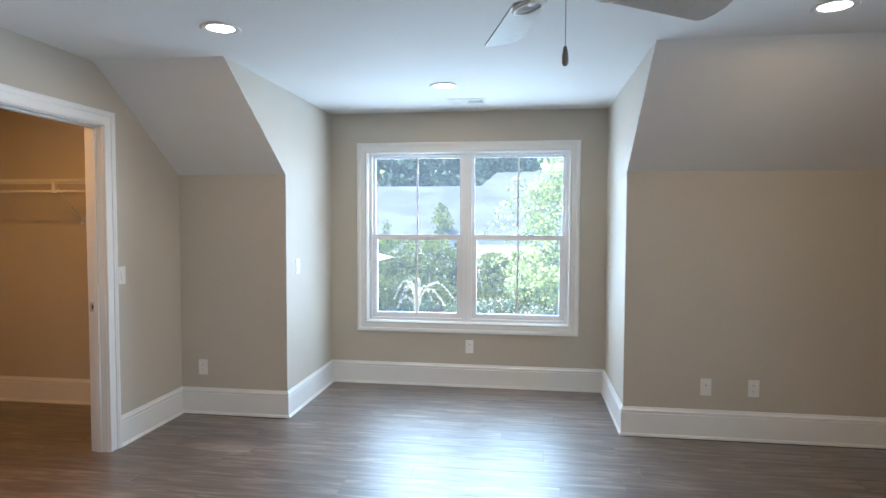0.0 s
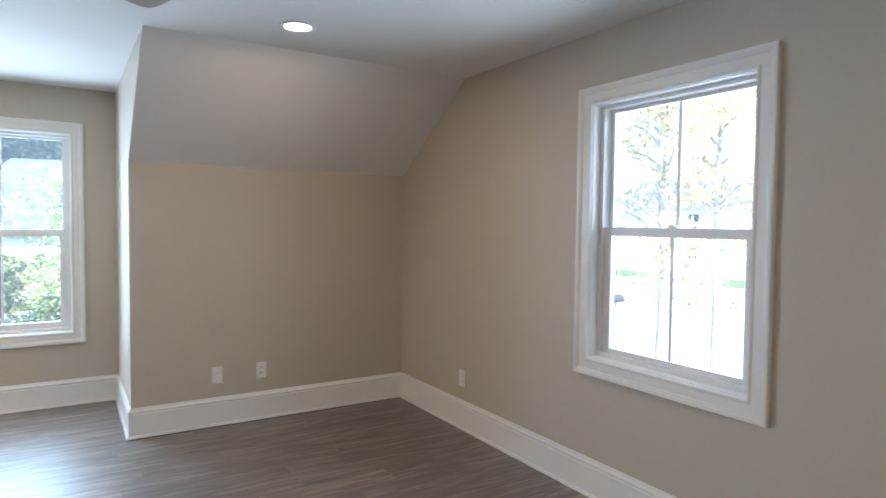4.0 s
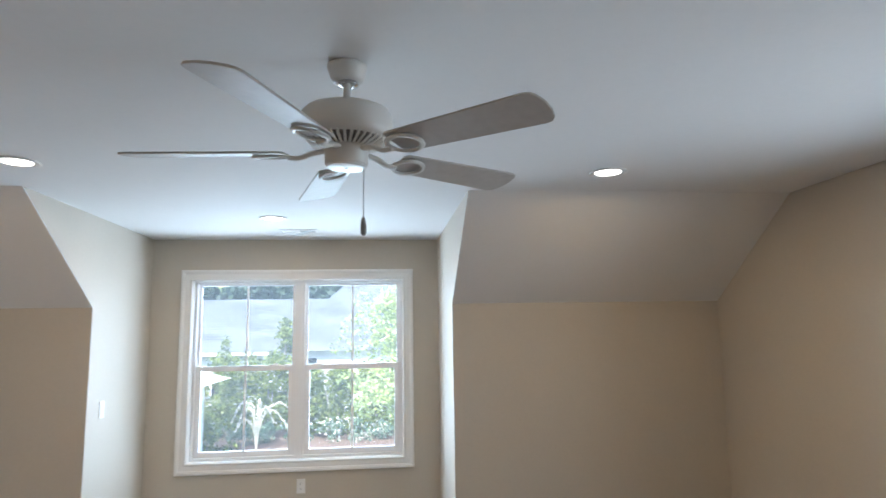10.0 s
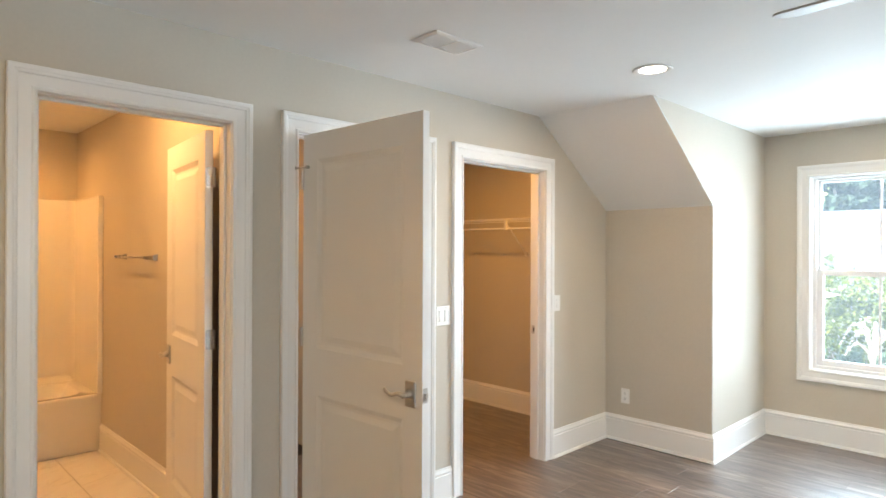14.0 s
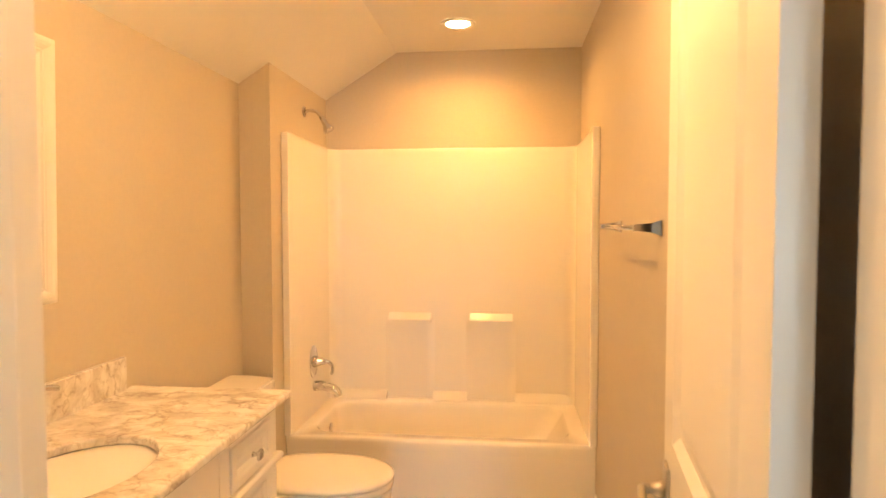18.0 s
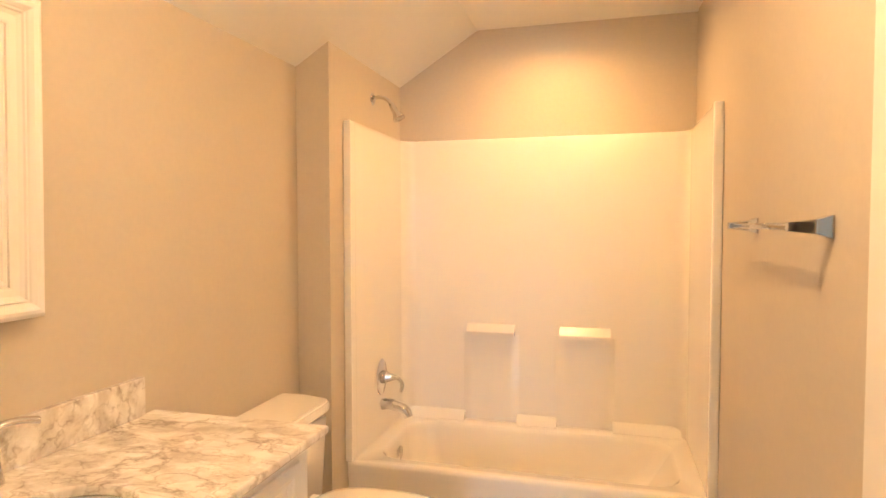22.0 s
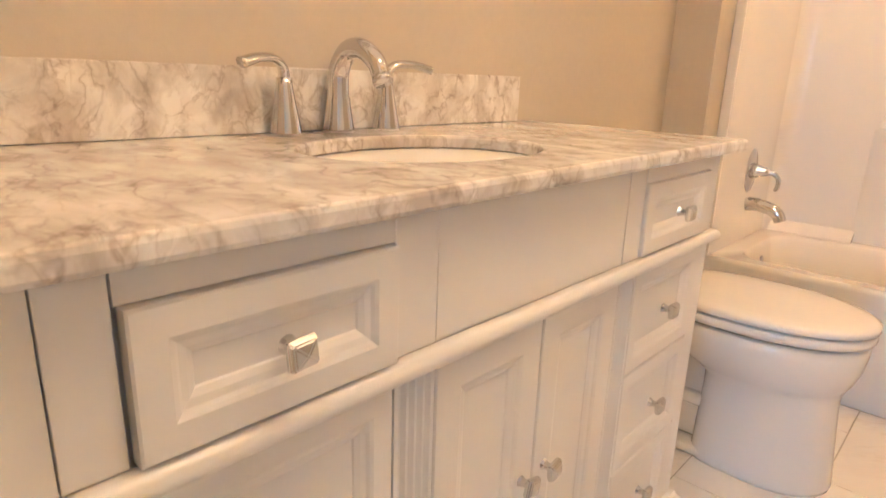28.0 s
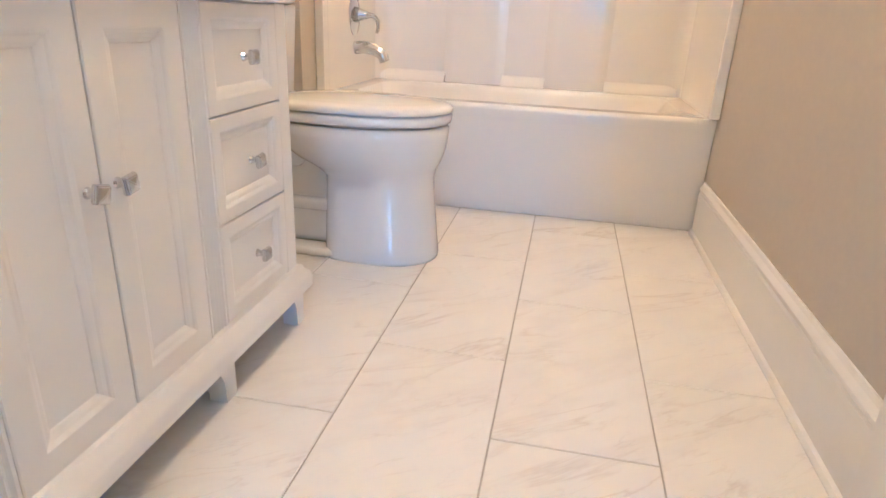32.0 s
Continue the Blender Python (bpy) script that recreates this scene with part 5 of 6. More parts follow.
def register(x0, x1, y0, y1, long_axis, label, shut=False):
    """A ceiling register with two banks of slats that lean apart."""
    r = thing("ceiling_register", label, "vent", ((x0 + x1) / 2, (y0 + y1) / 2, H), group="ceiling registers")
    zc = H - 0.001
    bm = sweep(bmesh.new(), [(x0 + 0.022, y0 + 0.022), (x0 + 0.022, y1 - 0.022), (x1 - 0.022, y1 - 0.022), (x1 - 0.022, y0 + 0.022)],
               [(0.022, zc), (0.021, zc - 0.004), (0.004, zc - 0.009), (0.0, zc - 0.009), (0.0, zc)], lambda u, v, h: (u, v, h), closed=True)
    placed("frame", bm, PLASTIC, r)
    placed("backing", boxed(x0 + 0.022, x1 - 0.022, y0 + 0.022, y1 - 0.022, zc - 0.0015, zc), PLASTIC if shut else DARK, r)
    a0, a1 = (y0, y1) if long_axis == "y" else (x0, x1)
    n = 14
    step = (a1 - a0 - 0.048) / n
    for i in range(n):
        c = a0 + 0.024 + (i + 0.5) * step
        lean = (0.35 if shut else 0.38) * (1 if i < n / 2 else -1) * step
        lo, hi = c - lean, c + lean
        if shut:
            lo, hi = c - 0.47 * step, c + 0.46 * step
        quad = [(lo, zc - 0.0085), (lo + 0.0012, zc - 0.0085), (hi + 0.0012, zc - (0.0070 if shut else 0.0018)), (hi, zc - (0.0070 if shut else 0.0018))]
        bm = prism(bmesh.new(), quad, "x" if long_axis == "y" else "y", (x0 if long_axis == "y" else y0) + 0.022, (x1 if long_axis == "y" else y1) - 0.022)
        placed("slat", bm, PLASTIC, r)
    mid = (a0 + a1) / 2
    bar = (x0 + 0.022, x1 - 0.022, mid - 0.003, mid + 0.003) if long_axis == "y" else (mid - 0.003, mid + 0.003, y0 + 0.022, y1 - 0.022)
    placed("divider", boxed(*bar, zc - 0.010, zc - 0.001), PLASTIC, r)
    return r


register(2.170, 2.335, 1.655, 1.965, "y", "white metal ceiling register with leaning slats")
register(-0.650, -0.350, 4.820, 4.985, "x", "white ceiling register in front of the double window")
register(-2.110, -1.930, 1.730, 2.025, "y", "flat white ceiling register, almost shut", True)


def plate(name, kind, label, category, to3d, width=0.072, height=0.117):
    """A wall plate about the origin: to3d maps (across, up, out)."""
    def shape(pname, blocks, material, parent, bevel=0.0012):
        bm = bmesh.new()
        for a, b, c, d, e, f in blocks:
            box(bm, a, b, c, d, e, f, bevel, 1)
        for v in bm.verts:
            v.co = to3d(v.co.x, v.co.y, v.co.z)
        return placed(pname, bm, material, parent)
    d = thing(name, label, category, to3d(0, 0, 0))
    shape("plate", [(-width / 2, width / 2, -height / 2, height / 2, 0.0005, 0.0055)], PLASTIC, d, 0.002)
    gangs = [-0.023, 0.023] if width > 0.1 else [0.0]
    for g in gangs:
        if kind == "rocker":
            shape("rocker", [(g - 0.0165, g + 0.0165, -0.034, 0.034, 0.005, 0.0075)], PLASTIC, d)
            shape("paddle", [(g - 0.014, g + 0.014, -0.031, 0.0, 0.007, 0.0105), (g - 0.014, g + 0.014, 0.0, 0.031, 0.007, 0.0088)], PLASTIC, d)
        elif kind == "outlet":
            for s in (-0.0195, 0.0195):
                face = shape("receptacle", [(g - 0.017, g + 0.017, s - 0.0145, s + 0.0145, 0.005, 0.0075)], PLASTIC, d, 0.002)
                shape("slot", [(g - 0.0075, g - 0.0052, s - 0.002, s + 0.0075, 0.0072, 0.0079), (g + 0.0052, g + 0.0075, s - 0.002, s + 0.0065, 0.0072, 0.0079), (g - 0.002, g + 0.002, s - 0.0095, s - 0.0055, 0.0072, 0.0079)], DARK, face, 0.0)
        elif kind == "jack":
            shape("insert", [(g - 0.0165, g + 0.0165, -0.034, 0.034, 0.005, 0.0072)], PLASTIC, d)
            shape("jack", [(g - 0.005, g + 0.005, 0.008, 0.018, 0.007, 0.0085)], STEEL, d)
        for s in (-0.048, 0.048):
            shape("screw", [(g - 0.003, g + 0.003, s - 0.003, s + 0.003, 0.0050, 0.0062)], PLASTIC, d, 0.0)
    return d


def north(x, y, z):
    return lambda a, b, c: (x + a, y - c, z + b)


def facing_east(x, y, z):
    return lambda a, b, c: (x + c, y + a, z + b)


def facing_west(x, y, z):
    return lambda a, b, c: (x - c, y + a, z + b)


plate("outlet_plate", "jack", "white cable jack plate low on the knee wall", "wall plate", north(1.215, YK, 0.358))
plate("outlet", "outlet", "white duplex outlet low on the knee wall", "outlet", north(1.524, YK, 0.360))
plate("outlet", "outlet", "white duplex outlet low on the gable wall", "outlet", facing_west(XR, 3.405, 0.357))
plate("outlet", "outlet", "white duplex outlet on the small knee wall", "outlet", north(-2.472, YK, 0.360))
plate("outlet", "outlet", "white duplex outlet under the double window", "outlet", north(-0.515, YW, 0.362))
plate("light_switch", "rocker", "white rocker switch on the dormer cheek", "light switch", facing_east(DL, 4.545, 1.130))
plate("light_switch", "rocker", "white rocker switch beside the closet doorway", "light switch", facing_east(XL, 3.642, 1.125))
plate("light_switch", "rocker", "white double rocker switch between two doorways", "light switch", facing_east(XL, 2.473, 1.117), width=0.116)

# Wire shelf in the closet
shelf = thing("wire_shelf", "white wire closet shelf on a diagonal brace", "shelf", (-3.6, CLOSET_BACK - 0.15, 1.79))
x0, x1, yf, yb, zs = CLOSET_W + 0.01, XB - 0.02, 4.095, CLOSET_BACK - 0.006, 1.790
bm = bmesh.new()
for y, z, r in ((yf, zs, 0.0034), (yf, zs - 0.030, 0.0034), (yf + 0.15, zs, 0.003), (yb, zs, 0.003)):
    tube(bm, [(x0, y, z), (x1, y, z)], r, 8)
placed("rail", bm, WIRE, shelf)
bm = bmesh.new()
for k in range(int((x1 - x0) / 0.0254)):
    x = x0 + 0.012 + k * 0.0254
    tube(bm, [(x, yb, zs + 0.003), (x, yf - 0.001, zs + 0.003), (x, yf - 0.003, zs - 0.030)], 0.0013, 5)
tagged(placed("cross_wires", bm, WIRE, shelf), "thin white cross wires", kind="stuff")
placed("hanging_rod", tube(bmesh.new(), [(x0, yf + 0.012, 1.702), (x1, yf + 0.012, 1.702)], 0.008, 12), WIRE, shelf, smooth=True)
for x in (-3.52,):
    bm = tube(bmesh.new(), [(x, yf + 0.004, 1.760), (x, yb - 0.01, 1.480)], 0.0055, 8)
    box(bm, x - 0.012, x + 0.012, yb - 0.008, yb + 0.004, 1.455, 1.500, 0.002)
    placed("brace", bm, WIRE, shelf)
    bm = boxed(x - 0.014, x + 0.014, yf - 0.006, yf + 0.024, 1.690, 1.775, 0.004)
    placed("rod_hook", bm, WIRE, shelf)


# Outside: ground, hedge, neighbouring houses, trees
GZ = -3.0
rs = np.random.RandomState(7)
GRASS = mat("lawn", (0.075, 0.115, 0.035), 0.9, grain=0.35, grain_scale=3.0, patches=0.2, patch_scale=0.12)
PAVE = mat("pale_concrete", (0.46, 0.45, 0.43), 0.85, grain=0.08, grain_scale=2.0, patches=0.08, patch_scale=0.2)
MULCH = mat("bark_mulch", (0.13, 0.085, 0.062), 0.95, grain=0.35, grain_scale=9.0)
SHINGLE = mat("grey_shingle", (0.080, 0.088, 0.105), 0.85, grain=0.25, grain_scale=6.0, patches=0.4, patch_scale=0.5, stretch=(1, 1, 4))
SIDING = mat("white_siding", (0.74, 0.74, 0.73), 0.6, patches=0.04, patch_scale=0.4)
BARK = mat("grey_bark", (0.33, 0.31, 0.29), 0.9, grain=0.4, grain_scale=7.0, stretch=(1, 1, 0.3), bump=0.6, bump_scale=14)
DARKGLASS = mat("dark_pane", (0.03, 0.035, 0.04), 0.1)


def leaf_material(name, colour, spread):
    """Leaves that vary one by one, with light passing through."""
    m, t, n, p = nodes(name)
    geo = n.new("ShaderNodeNewGeometry")
    c = ramp(t, n, geo.outputs["Random Per Island"], [(0.0, tuple(v * (1 - spread) for v in colour)), (0.5, colour), (1.0, (min(1, colour[0] * (1 + 1.4 * spread)), min(1, colour[1] * (1 + spread)), colour[2] * (1 + 0.4 * spread)))])
    t.links.new(c, p.inputs["Base Color"])
    p.inputs["Roughness"].default_value = 0.55
    thin, mix = n.new("ShaderNodeBsdfTranslucent"), n.new("ShaderNodeMixShader")
    t.links.new(c, thin.inputs[0])
    mix.inputs[0].default_value = 0.35
    t.links.new(p.outputs[0], mix.inputs[1])
    t.links.new(thin.outputs[0], mix.inputs[2])
    t.links.new(mix.outputs[0], n["Material Output"].inputs[0])
    return m


HEDGE = leaf_material("hedge_leaf", (0.135, 0.18, 0.045), 0.65)
FRESH = leaf_material("fresh_leaf", (0.36, 0.44, 0.19), 0.4)
YELLOW = leaf_material("yellow_green_leaf", (0.58, 0.52, 0.24), 0.35)
PINE = leaf_material("pine_needles", (0.040, 0.075, 0.055), 0.6)
PALE = leaf_material("pale_blossom", (0.72, 0.70, 0.60), 0.2)
BLUEISH = leaf_material("blue_green_leaf", (0.14, 0.22, 0.16), 0.4)


def leaf_mesh(name, points, size, material, parent=None, label="", aspect=0.55):
    """A mesh of small folded leaves, one at each point."""
    pts = np.asarray(points, float)
    n = len(pts)
    d = rs.normal(size=(n, 3))
    d /= np.linalg.norm(d, axis=1, keepdims=True)
    e = np.cross(d, rs.normal(size=(n, 3)))
    e /= np.linalg.norm(e, axis=1, keepdims=True)
    s = size * rs.uniform(0.6, 1.3, (n, 1))
    up = np.cross(d, e)
    verts = np.stack([pts - d * s, pts + e * s * aspect + up * s * 0.12, pts + d * s, pts - e * s * aspect + up * s * 0.12], 1).reshape(-1, 3)
    faces = np.arange(4 * n).reshape(n, 4)
    me = bpy.data.meshes.new(name)
    me.from_pydata(verts.tolist(), [], faces.tolist())
    me.materials.append(material)
    ob = new(name, me)
    if parent is not None:
        ob.parent = parent
        if parent.type == "EMPTY":
            ob.matrix_parent_inverse = parent.matrix_basis.inverted()
    return tagged(ob, label)


def clumps(centres, radius, per, flatten=0.8):
    """Points in uneven clumps about centres, thicker towards their skins."""
    out = []
    for c in centres:
        k = max(4, int(per * rs.uniform(0.7, 1.3)))
        v = rs.normal(size=(k, 3))
        v /= np.linalg.norm(v, axis=1, keepdims=True)
        r = radius * rs.uniform(0.6, 1.3) * rs.uniform(0.45, 1.0, (k, 1)) ** 0.5
        out.append(np.asarray(c) + v * r * (1, 1, flatten))
    return np.concatenate(out)


ground = bmesh.new()
box(ground, -900, 900, -900, 900, GZ - 0.5, GZ)
setting(part("ground", ground, GRASS), "green lawn that reaches to the horizon", "ground")
setting(part("mulch_bed", boxed(-24, 9, 24.5, 30.5, GZ, GZ + 0.06, 0.03), MULCH), "brown bark mulch bed under the hedge", "ground")
setting(part("driveway", boxed(3.5, 33.5, -30, 60, GZ, GZ + 0.03), PAVE), "pale concrete driveway", "road")
setting(part("road", boxed(34, 41, -120, 120, GZ, GZ + 0.03), PAVE), "pale sunlit street beyond the lawn", "road")


def house(name, label, x0, x1, y0, y1, eave, ridge, hip_x=4.0, over=0.45, windows=(), roofing=None):
    """A house with a hip roof along x: walls, roof, gutter and windows."""
    d = thing(name, label, "house", ((x0 + x1) / 2, (y0 + y1) / 2, GZ))
    w = placed("wall", boxed(x0, x1, y0, y1, GZ, eave), SIDING, d)
    bm = bmesh.new()
    ym = (y0 + y1) / 2
    a = [bm.verts.new(p) for p in ((x0 - over, y0 - over, eave - 0.1), (x1 + over, y0 - over, eave - 0.1), (x1 + over, y1 + over, eave - 0.1), (x0 - over, y1 + over, eave - 0.1))]
    r = [bm.verts.new((x0 + hip_x, ym, ridge)), bm.verts.new((x1 - hip_x, ym, ridge))]
    for f in ((a[0], a[1], r[1], r[0]), (a[1], a[2], r[1]), (a[2], a[3], r[0], r[1]), (a[3], a[0], r[0]), (a[0], a[1], a[2], a[3])):
        bm.faces.new(f)
    roof = placed("roof", bm, roofing or SHINGLE, d, "pale metal roof" if roofing else "grey shingle roof")
    # shingle courses, each a thin raised strip along the near slope
    n = int(math.hypot(ridge - eave, ym - y0) / 0.3)
    for k in range(1, 0 if roofing else n):
        f = k / n
        y, z = (y0 - over) + (ym - y0 + over) * f, (eave - 0.1) + (ridge - eave + 0.1) * f
        lx, rx = x0 - over + (hip_x + over) * f, x1 + over - (hip_x + over) * f
        placed("shingle_course", prism(bmesh.new(), [(y - 0.02, z - 0.02), (y + 0.3, z + 0.12), (y, z + 0.012)], "x", lx, rx), SHINGLE, roof)
    placed("gutter", boxed(x0 - over, x1 + over, y0 - over - 0.1, y0 - over, eave - 0.22, eave - 0.08), SIDING, d, "white gutter")
    for k in range(int((eave - GZ) / 0.22)):
        z = GZ + 0.22 * k
        placed("siding_board", prism(bmesh.new(), [(y0 - 0.012, z), (y0 - 0.03, z + 0.01), (y0 - 0.008, z + 0.21), (y0 - 0.005, z + 0.21)], "x", x0, x1), SIDING, w)
    for wx, wz in windows:
        win = placed("window", boxed(wx - 0.55, wx + 0.55, y0 - 0.07, y0 - 0.03, wz, wz + 1.5, 0.01), SIDING, d, "white framed window")
        placed("pane", boxed(wx - 0.45, wx + 0.45, y0 - 0.08, y0 - 0.06, wz + 0.1, wz + 1.4), DARKGLASS, win)
    return d


house("neighbour_house", "white house with a long grey shingle roof behind the hedge", -26, 12, 33.0, 45.0, 0.75, 3.75, 6.0, windows=((-8.0, -1.8), (-3.0, -1.8), (3.0, -1.8)))
wing = thing("house_wing", "wing of the neighbour's house with a pointed grey hip roof", "house", (0.0, 34.0, GZ))
placed("wall", boxed(-5.0, 9.0, 32.2, 33.0, GZ, 0.8), SIDING, wing)
bm = bmesh.new()
b4 = [bm.verts.new(q) for q in ((-5.6, 31.8, 0.72), (9.6, 31.8, 0.72), (9.6, 41.0, 0.72), (-5.6, 41.0, 0.72))]
r2 = [bm.verts.new((-1.9, 36.4, 4.4)), bm.verts.new((6.0, 36.4, 4.55))]
for q in ((b4[0], b4[1], r2[1], r2[0]), (b4[1], b4[2], r2[1]), (b4[2], b4[3], r2[0], r2[1]), (b4[3], b4[0], r2[0]), tuple(b4)):
    bm.faces.new(q)
placed("roof", bm, SHINGLE, wing, "grey shingle hip roof")
vent = placed("wall_vent", boxed(-3.90, -3.06, 32.15, 32.2, 0.10, 0.34, 0.01), DARKGLASS, wing, "dark louvred vent under the eave")
for k in range(5):
    placed("louvre", prism(bmesh.new(), [(32.14, 0.125 + 0.042 * k), (32.12, 0.120 + 0.042 * k), (32.15, 0.150 + 0.042 * k)], "x", -3.88, -3.08), DARKGLASS, vent)
METAL = mat("pale_metal_roofing", (0.66, 0.67, 0.69), 0.4, 0.0, patches=0.04, patch_scale=0.8)
garage = house("garden_garage", "white outbuilding with a pale standing-seam metal hip roof", -13.0, -4.86, 9.2, 18.4, 0.44, 1.55, 4.0, 0.6, roofing=METAL)
roof = [ob for ob in garage.children if ob.name.startswith("roof")][0]
for k in range(21):
    y = 8.9 + 0.48 * k
    f = 1 - abs(y - 13.8) / 5.2
    placed("seam", tube(bmesh.new(), [(-4.26, y, 0.355), (-4.26 - 4.6 * f, y, 0.355 + 1.21 * f)], 0.022, 4), METAL, roof)

# The hedge: many shrubs side by side, then a row of low flowering shrubs
for i in range(15):
    x, y = -16.5 + i * 1.65 + rs.uniform(-0.2, 0.2), 28.6 + rs.uniform(-0.3, 0.3)
    top = 0.25 + rs.uniform(-0.35, 0.45)
    s = thing("hedge_shrub", "tall evergreen hedge shrub with dense leaves", "shrub", (x, y, GZ), group="hedge behind the lawn")
    stems = bmesh.new()
    for k in range(5):
        a, b = rs.uniform(-0.25, 0.25, 2)
        tube(stems, [(x + a * 0.4, y + b * 0.4, GZ), (x + a * 2, y + b * 2, GZ + 1.2), (x + a * 3.2, y + b * 3.2, GZ + 2.2)], [0.035, 0.025, 0.012], 6)
    placed("stem", stems, BARK, s)
    h = top - GZ
    cs = [(x + rs.normal(0, 0.55), y + rs.normal(0, 0.45), GZ + h * (0.12 + 0.85 * rs.uniform()) ) for _ in range(80)]
    leaf_mesh("crown", clumps(cs, 0.42, 90), 0.075, HEDGE, s)
for x, y, h in ((-5.4, 20.6, 2.2), (-6.5, 21.2, 2.6), (-7.7, 21.0, 2.4)):
    s = thing("corner_shrub", "leafy green shrub beside the white outbuilding", "shrub", (x, y, GZ), group="shrubs beside the outbuilding")
    placed("stem", tube(bmesh.new(), [(x, y, GZ), (x + 0.1, y, GZ + 1.0), (x + 0.15, y + 0.1, GZ + 1.9)], [0.03, 0.022, 0.01], 6), BARK, s)
    cs = [(x + rs.normal(0, 0.38), y + rs.normal(0, 0.35), GZ + h * rs.uniform(0.1, 0.97)) for _ in range(44)]
    leaf_mesh("crown", clumps(cs, 0.30, 70), 0.06, HEDGE, s)
for i in range(12):
    x, y = -9.5 + i * 1.25 + rs.uniform(-0.2, 0.2), 26.9 + rs.uniform(-0.3, 0.3)
    s = thing("low_shrub", "low rounded blue-green shrub with pale flowers", "shrub", (x, y, GZ), group="low shrubs before the hedge")
    cs = [(x + rs.normal(0, 0.35), y + rs.normal(0, 0.3), GZ + 0.1 + 0.75 * rs.uniform()) for _ in range(14)]
    leaf_mesh("crown", clumps(cs, 0.26, 30), 0.06, BLUEISH, s)
    if i > 5:
        leaf_mesh("flowers", clumps(cs, 0.32, 9), 0.06, PALE, s, "pale flower heads")


def tree(name, label, x, y, trunk_h, height, spread, leaf, leaf_size, count, girth=0.16, base=GZ, lean=0.0, per=26):
    """A tapered trunk with limbs and a crown of leaf clumps round the limb ends."""
    d = thing(name, label, "tree", (x, y, base))
    bm = bmesh.new()
    top = Vector((x + lean, y, base + height * 0.9))
    pts = smooth_path([(x, y, base - 0.1), (x + lean * 0.3 + rs.normal(0, 0.05), y + rs.normal(0, 0.05), base + trunk_h), (x + lean * 0.7, y + rs.normal(0, 0.1), base + (trunk_h + height) / 2), tuple(top)], 6)
    tube(bm, pts, [girth * (1 - 0.85 * i / (len(pts) - 1)) for i in range(len(pts))], 9)
    trunk = placed("trunk", bm, BARK, d, smooth=True)
    ends = []
    for k in range(count):
        f = rs.uniform(0, 1)
        z0 = base + trunk_h + (height * 0.85 - trunk_h) * f
        a = rs.uniform(0, 2 * math.pi)
        reach = spread * (1.05 - 0.75 * f) * rs.uniform(0.5, 1.1)
        rise = 0.35 * reach + rs.uniform(0, 0.4)
        at = Vector((x + lean * (0.3 + 0.6 * f), y, z0))
        tip = at + Vector((math.cos(a) * reach, math.sin(a) * reach, rise))
        mid_p = at.lerp(tip, 0.5) + Vector((0, 0, 0.12 * reach))
        bm = tube(bmesh.new(), smooth_path([at, mid_p, tip], 4), [girth * 0.32 * (1 - 0.9 * i / 8) for i in range(9)], 6)
        placed("limb", bm, BARK, d, smooth=True)
        for g in (0.55, 0.8, 1.0):
            ends.append(at.lerp(tip, g) + Vector(rs.normal(0, 0.12 * spread, 3)))
    leaf_mesh("crown", clumps([tuple(p) for p in ends], 0.22 * spread, per, 0.7), leaf_size, leaf, d)
    return d


tree("garden_tree", "young tree with light green leaves before the hedge", 1.0, 21.5, 1.6, 7.4, 2.3, FRESH, 0.065, 46, 0.08, per=80)
tree("garden_tree", "small round tree before the neighbour's roof", -4.45, 30.9, 3.2, 5.6, 1.0, HEDGE, 0.07, 18, 0.07)
tree("garden_tree", "pale green tree whose branches reach beside the window", -8.2, 20.2, 4.6, 9.4, 3.2, FRESH, 0.10, 26, 0.14)
cone = thing("conifer_shrub", "small pointed evergreen by the neighbour's wall", "shrub", (-7.4, 31.2, GZ))
placed("stem", tube(bmesh.new(), [(-7.4, 31.2, GZ), (-7.4, 31.2, 0.6)], [0.07, 0.02], 8), BARK, cone)
leaf_mesh("crown", clumps([(-7.4 + rs.normal(0, 0.28 * (1 - f)), 31.2 + rs.normal(0, 0.28 * (1 - f)), GZ + 0.4 + 4.0 * f) for f in rs.uniform(0, 1, 60)], 0.26, 26), 0.06, HEDGE, cone)

# A weeping plant with pale arching branches
wp = thing("weeping_plant", "weeping shrub with arching pale blossom branches", "shrub", (-4.75, 25.6, GZ))
for k in range(9):
    a = radians(-170 + k * 42 + rs.uniform(-8, 8))
    reach, rise = rs.uniform(0.8, 1.7), rs.uniform(1.2, 2.1)
    c, s = math.cos(a), 0.5 * math.sin(a)
    pts = smooth_path([(-4.75, 25.6, GZ), (-4.75 + 0.15 * reach * c, 25.6 + 0.15 * reach * s, GZ + 0.75 * rise), (-4.75 + 0.55 * reach * c, 25.6 + 0.55 * reach * s, GZ + rise), (-4.75 + reach * c, 25.6 + reach * s, GZ + 0.62 * rise)], 8)
    b = placed("branch", tube(bmesh.new(), pts, [0.018 * (1 - 0.8 * i / len(pts)) for i in range(len(pts))], 6), PALE, wp, smooth=True)
    leaf_mesh("blossom", clumps([tuple(p) for p in pts[6:]], 0.06, 8), 0.040, PALE, b)

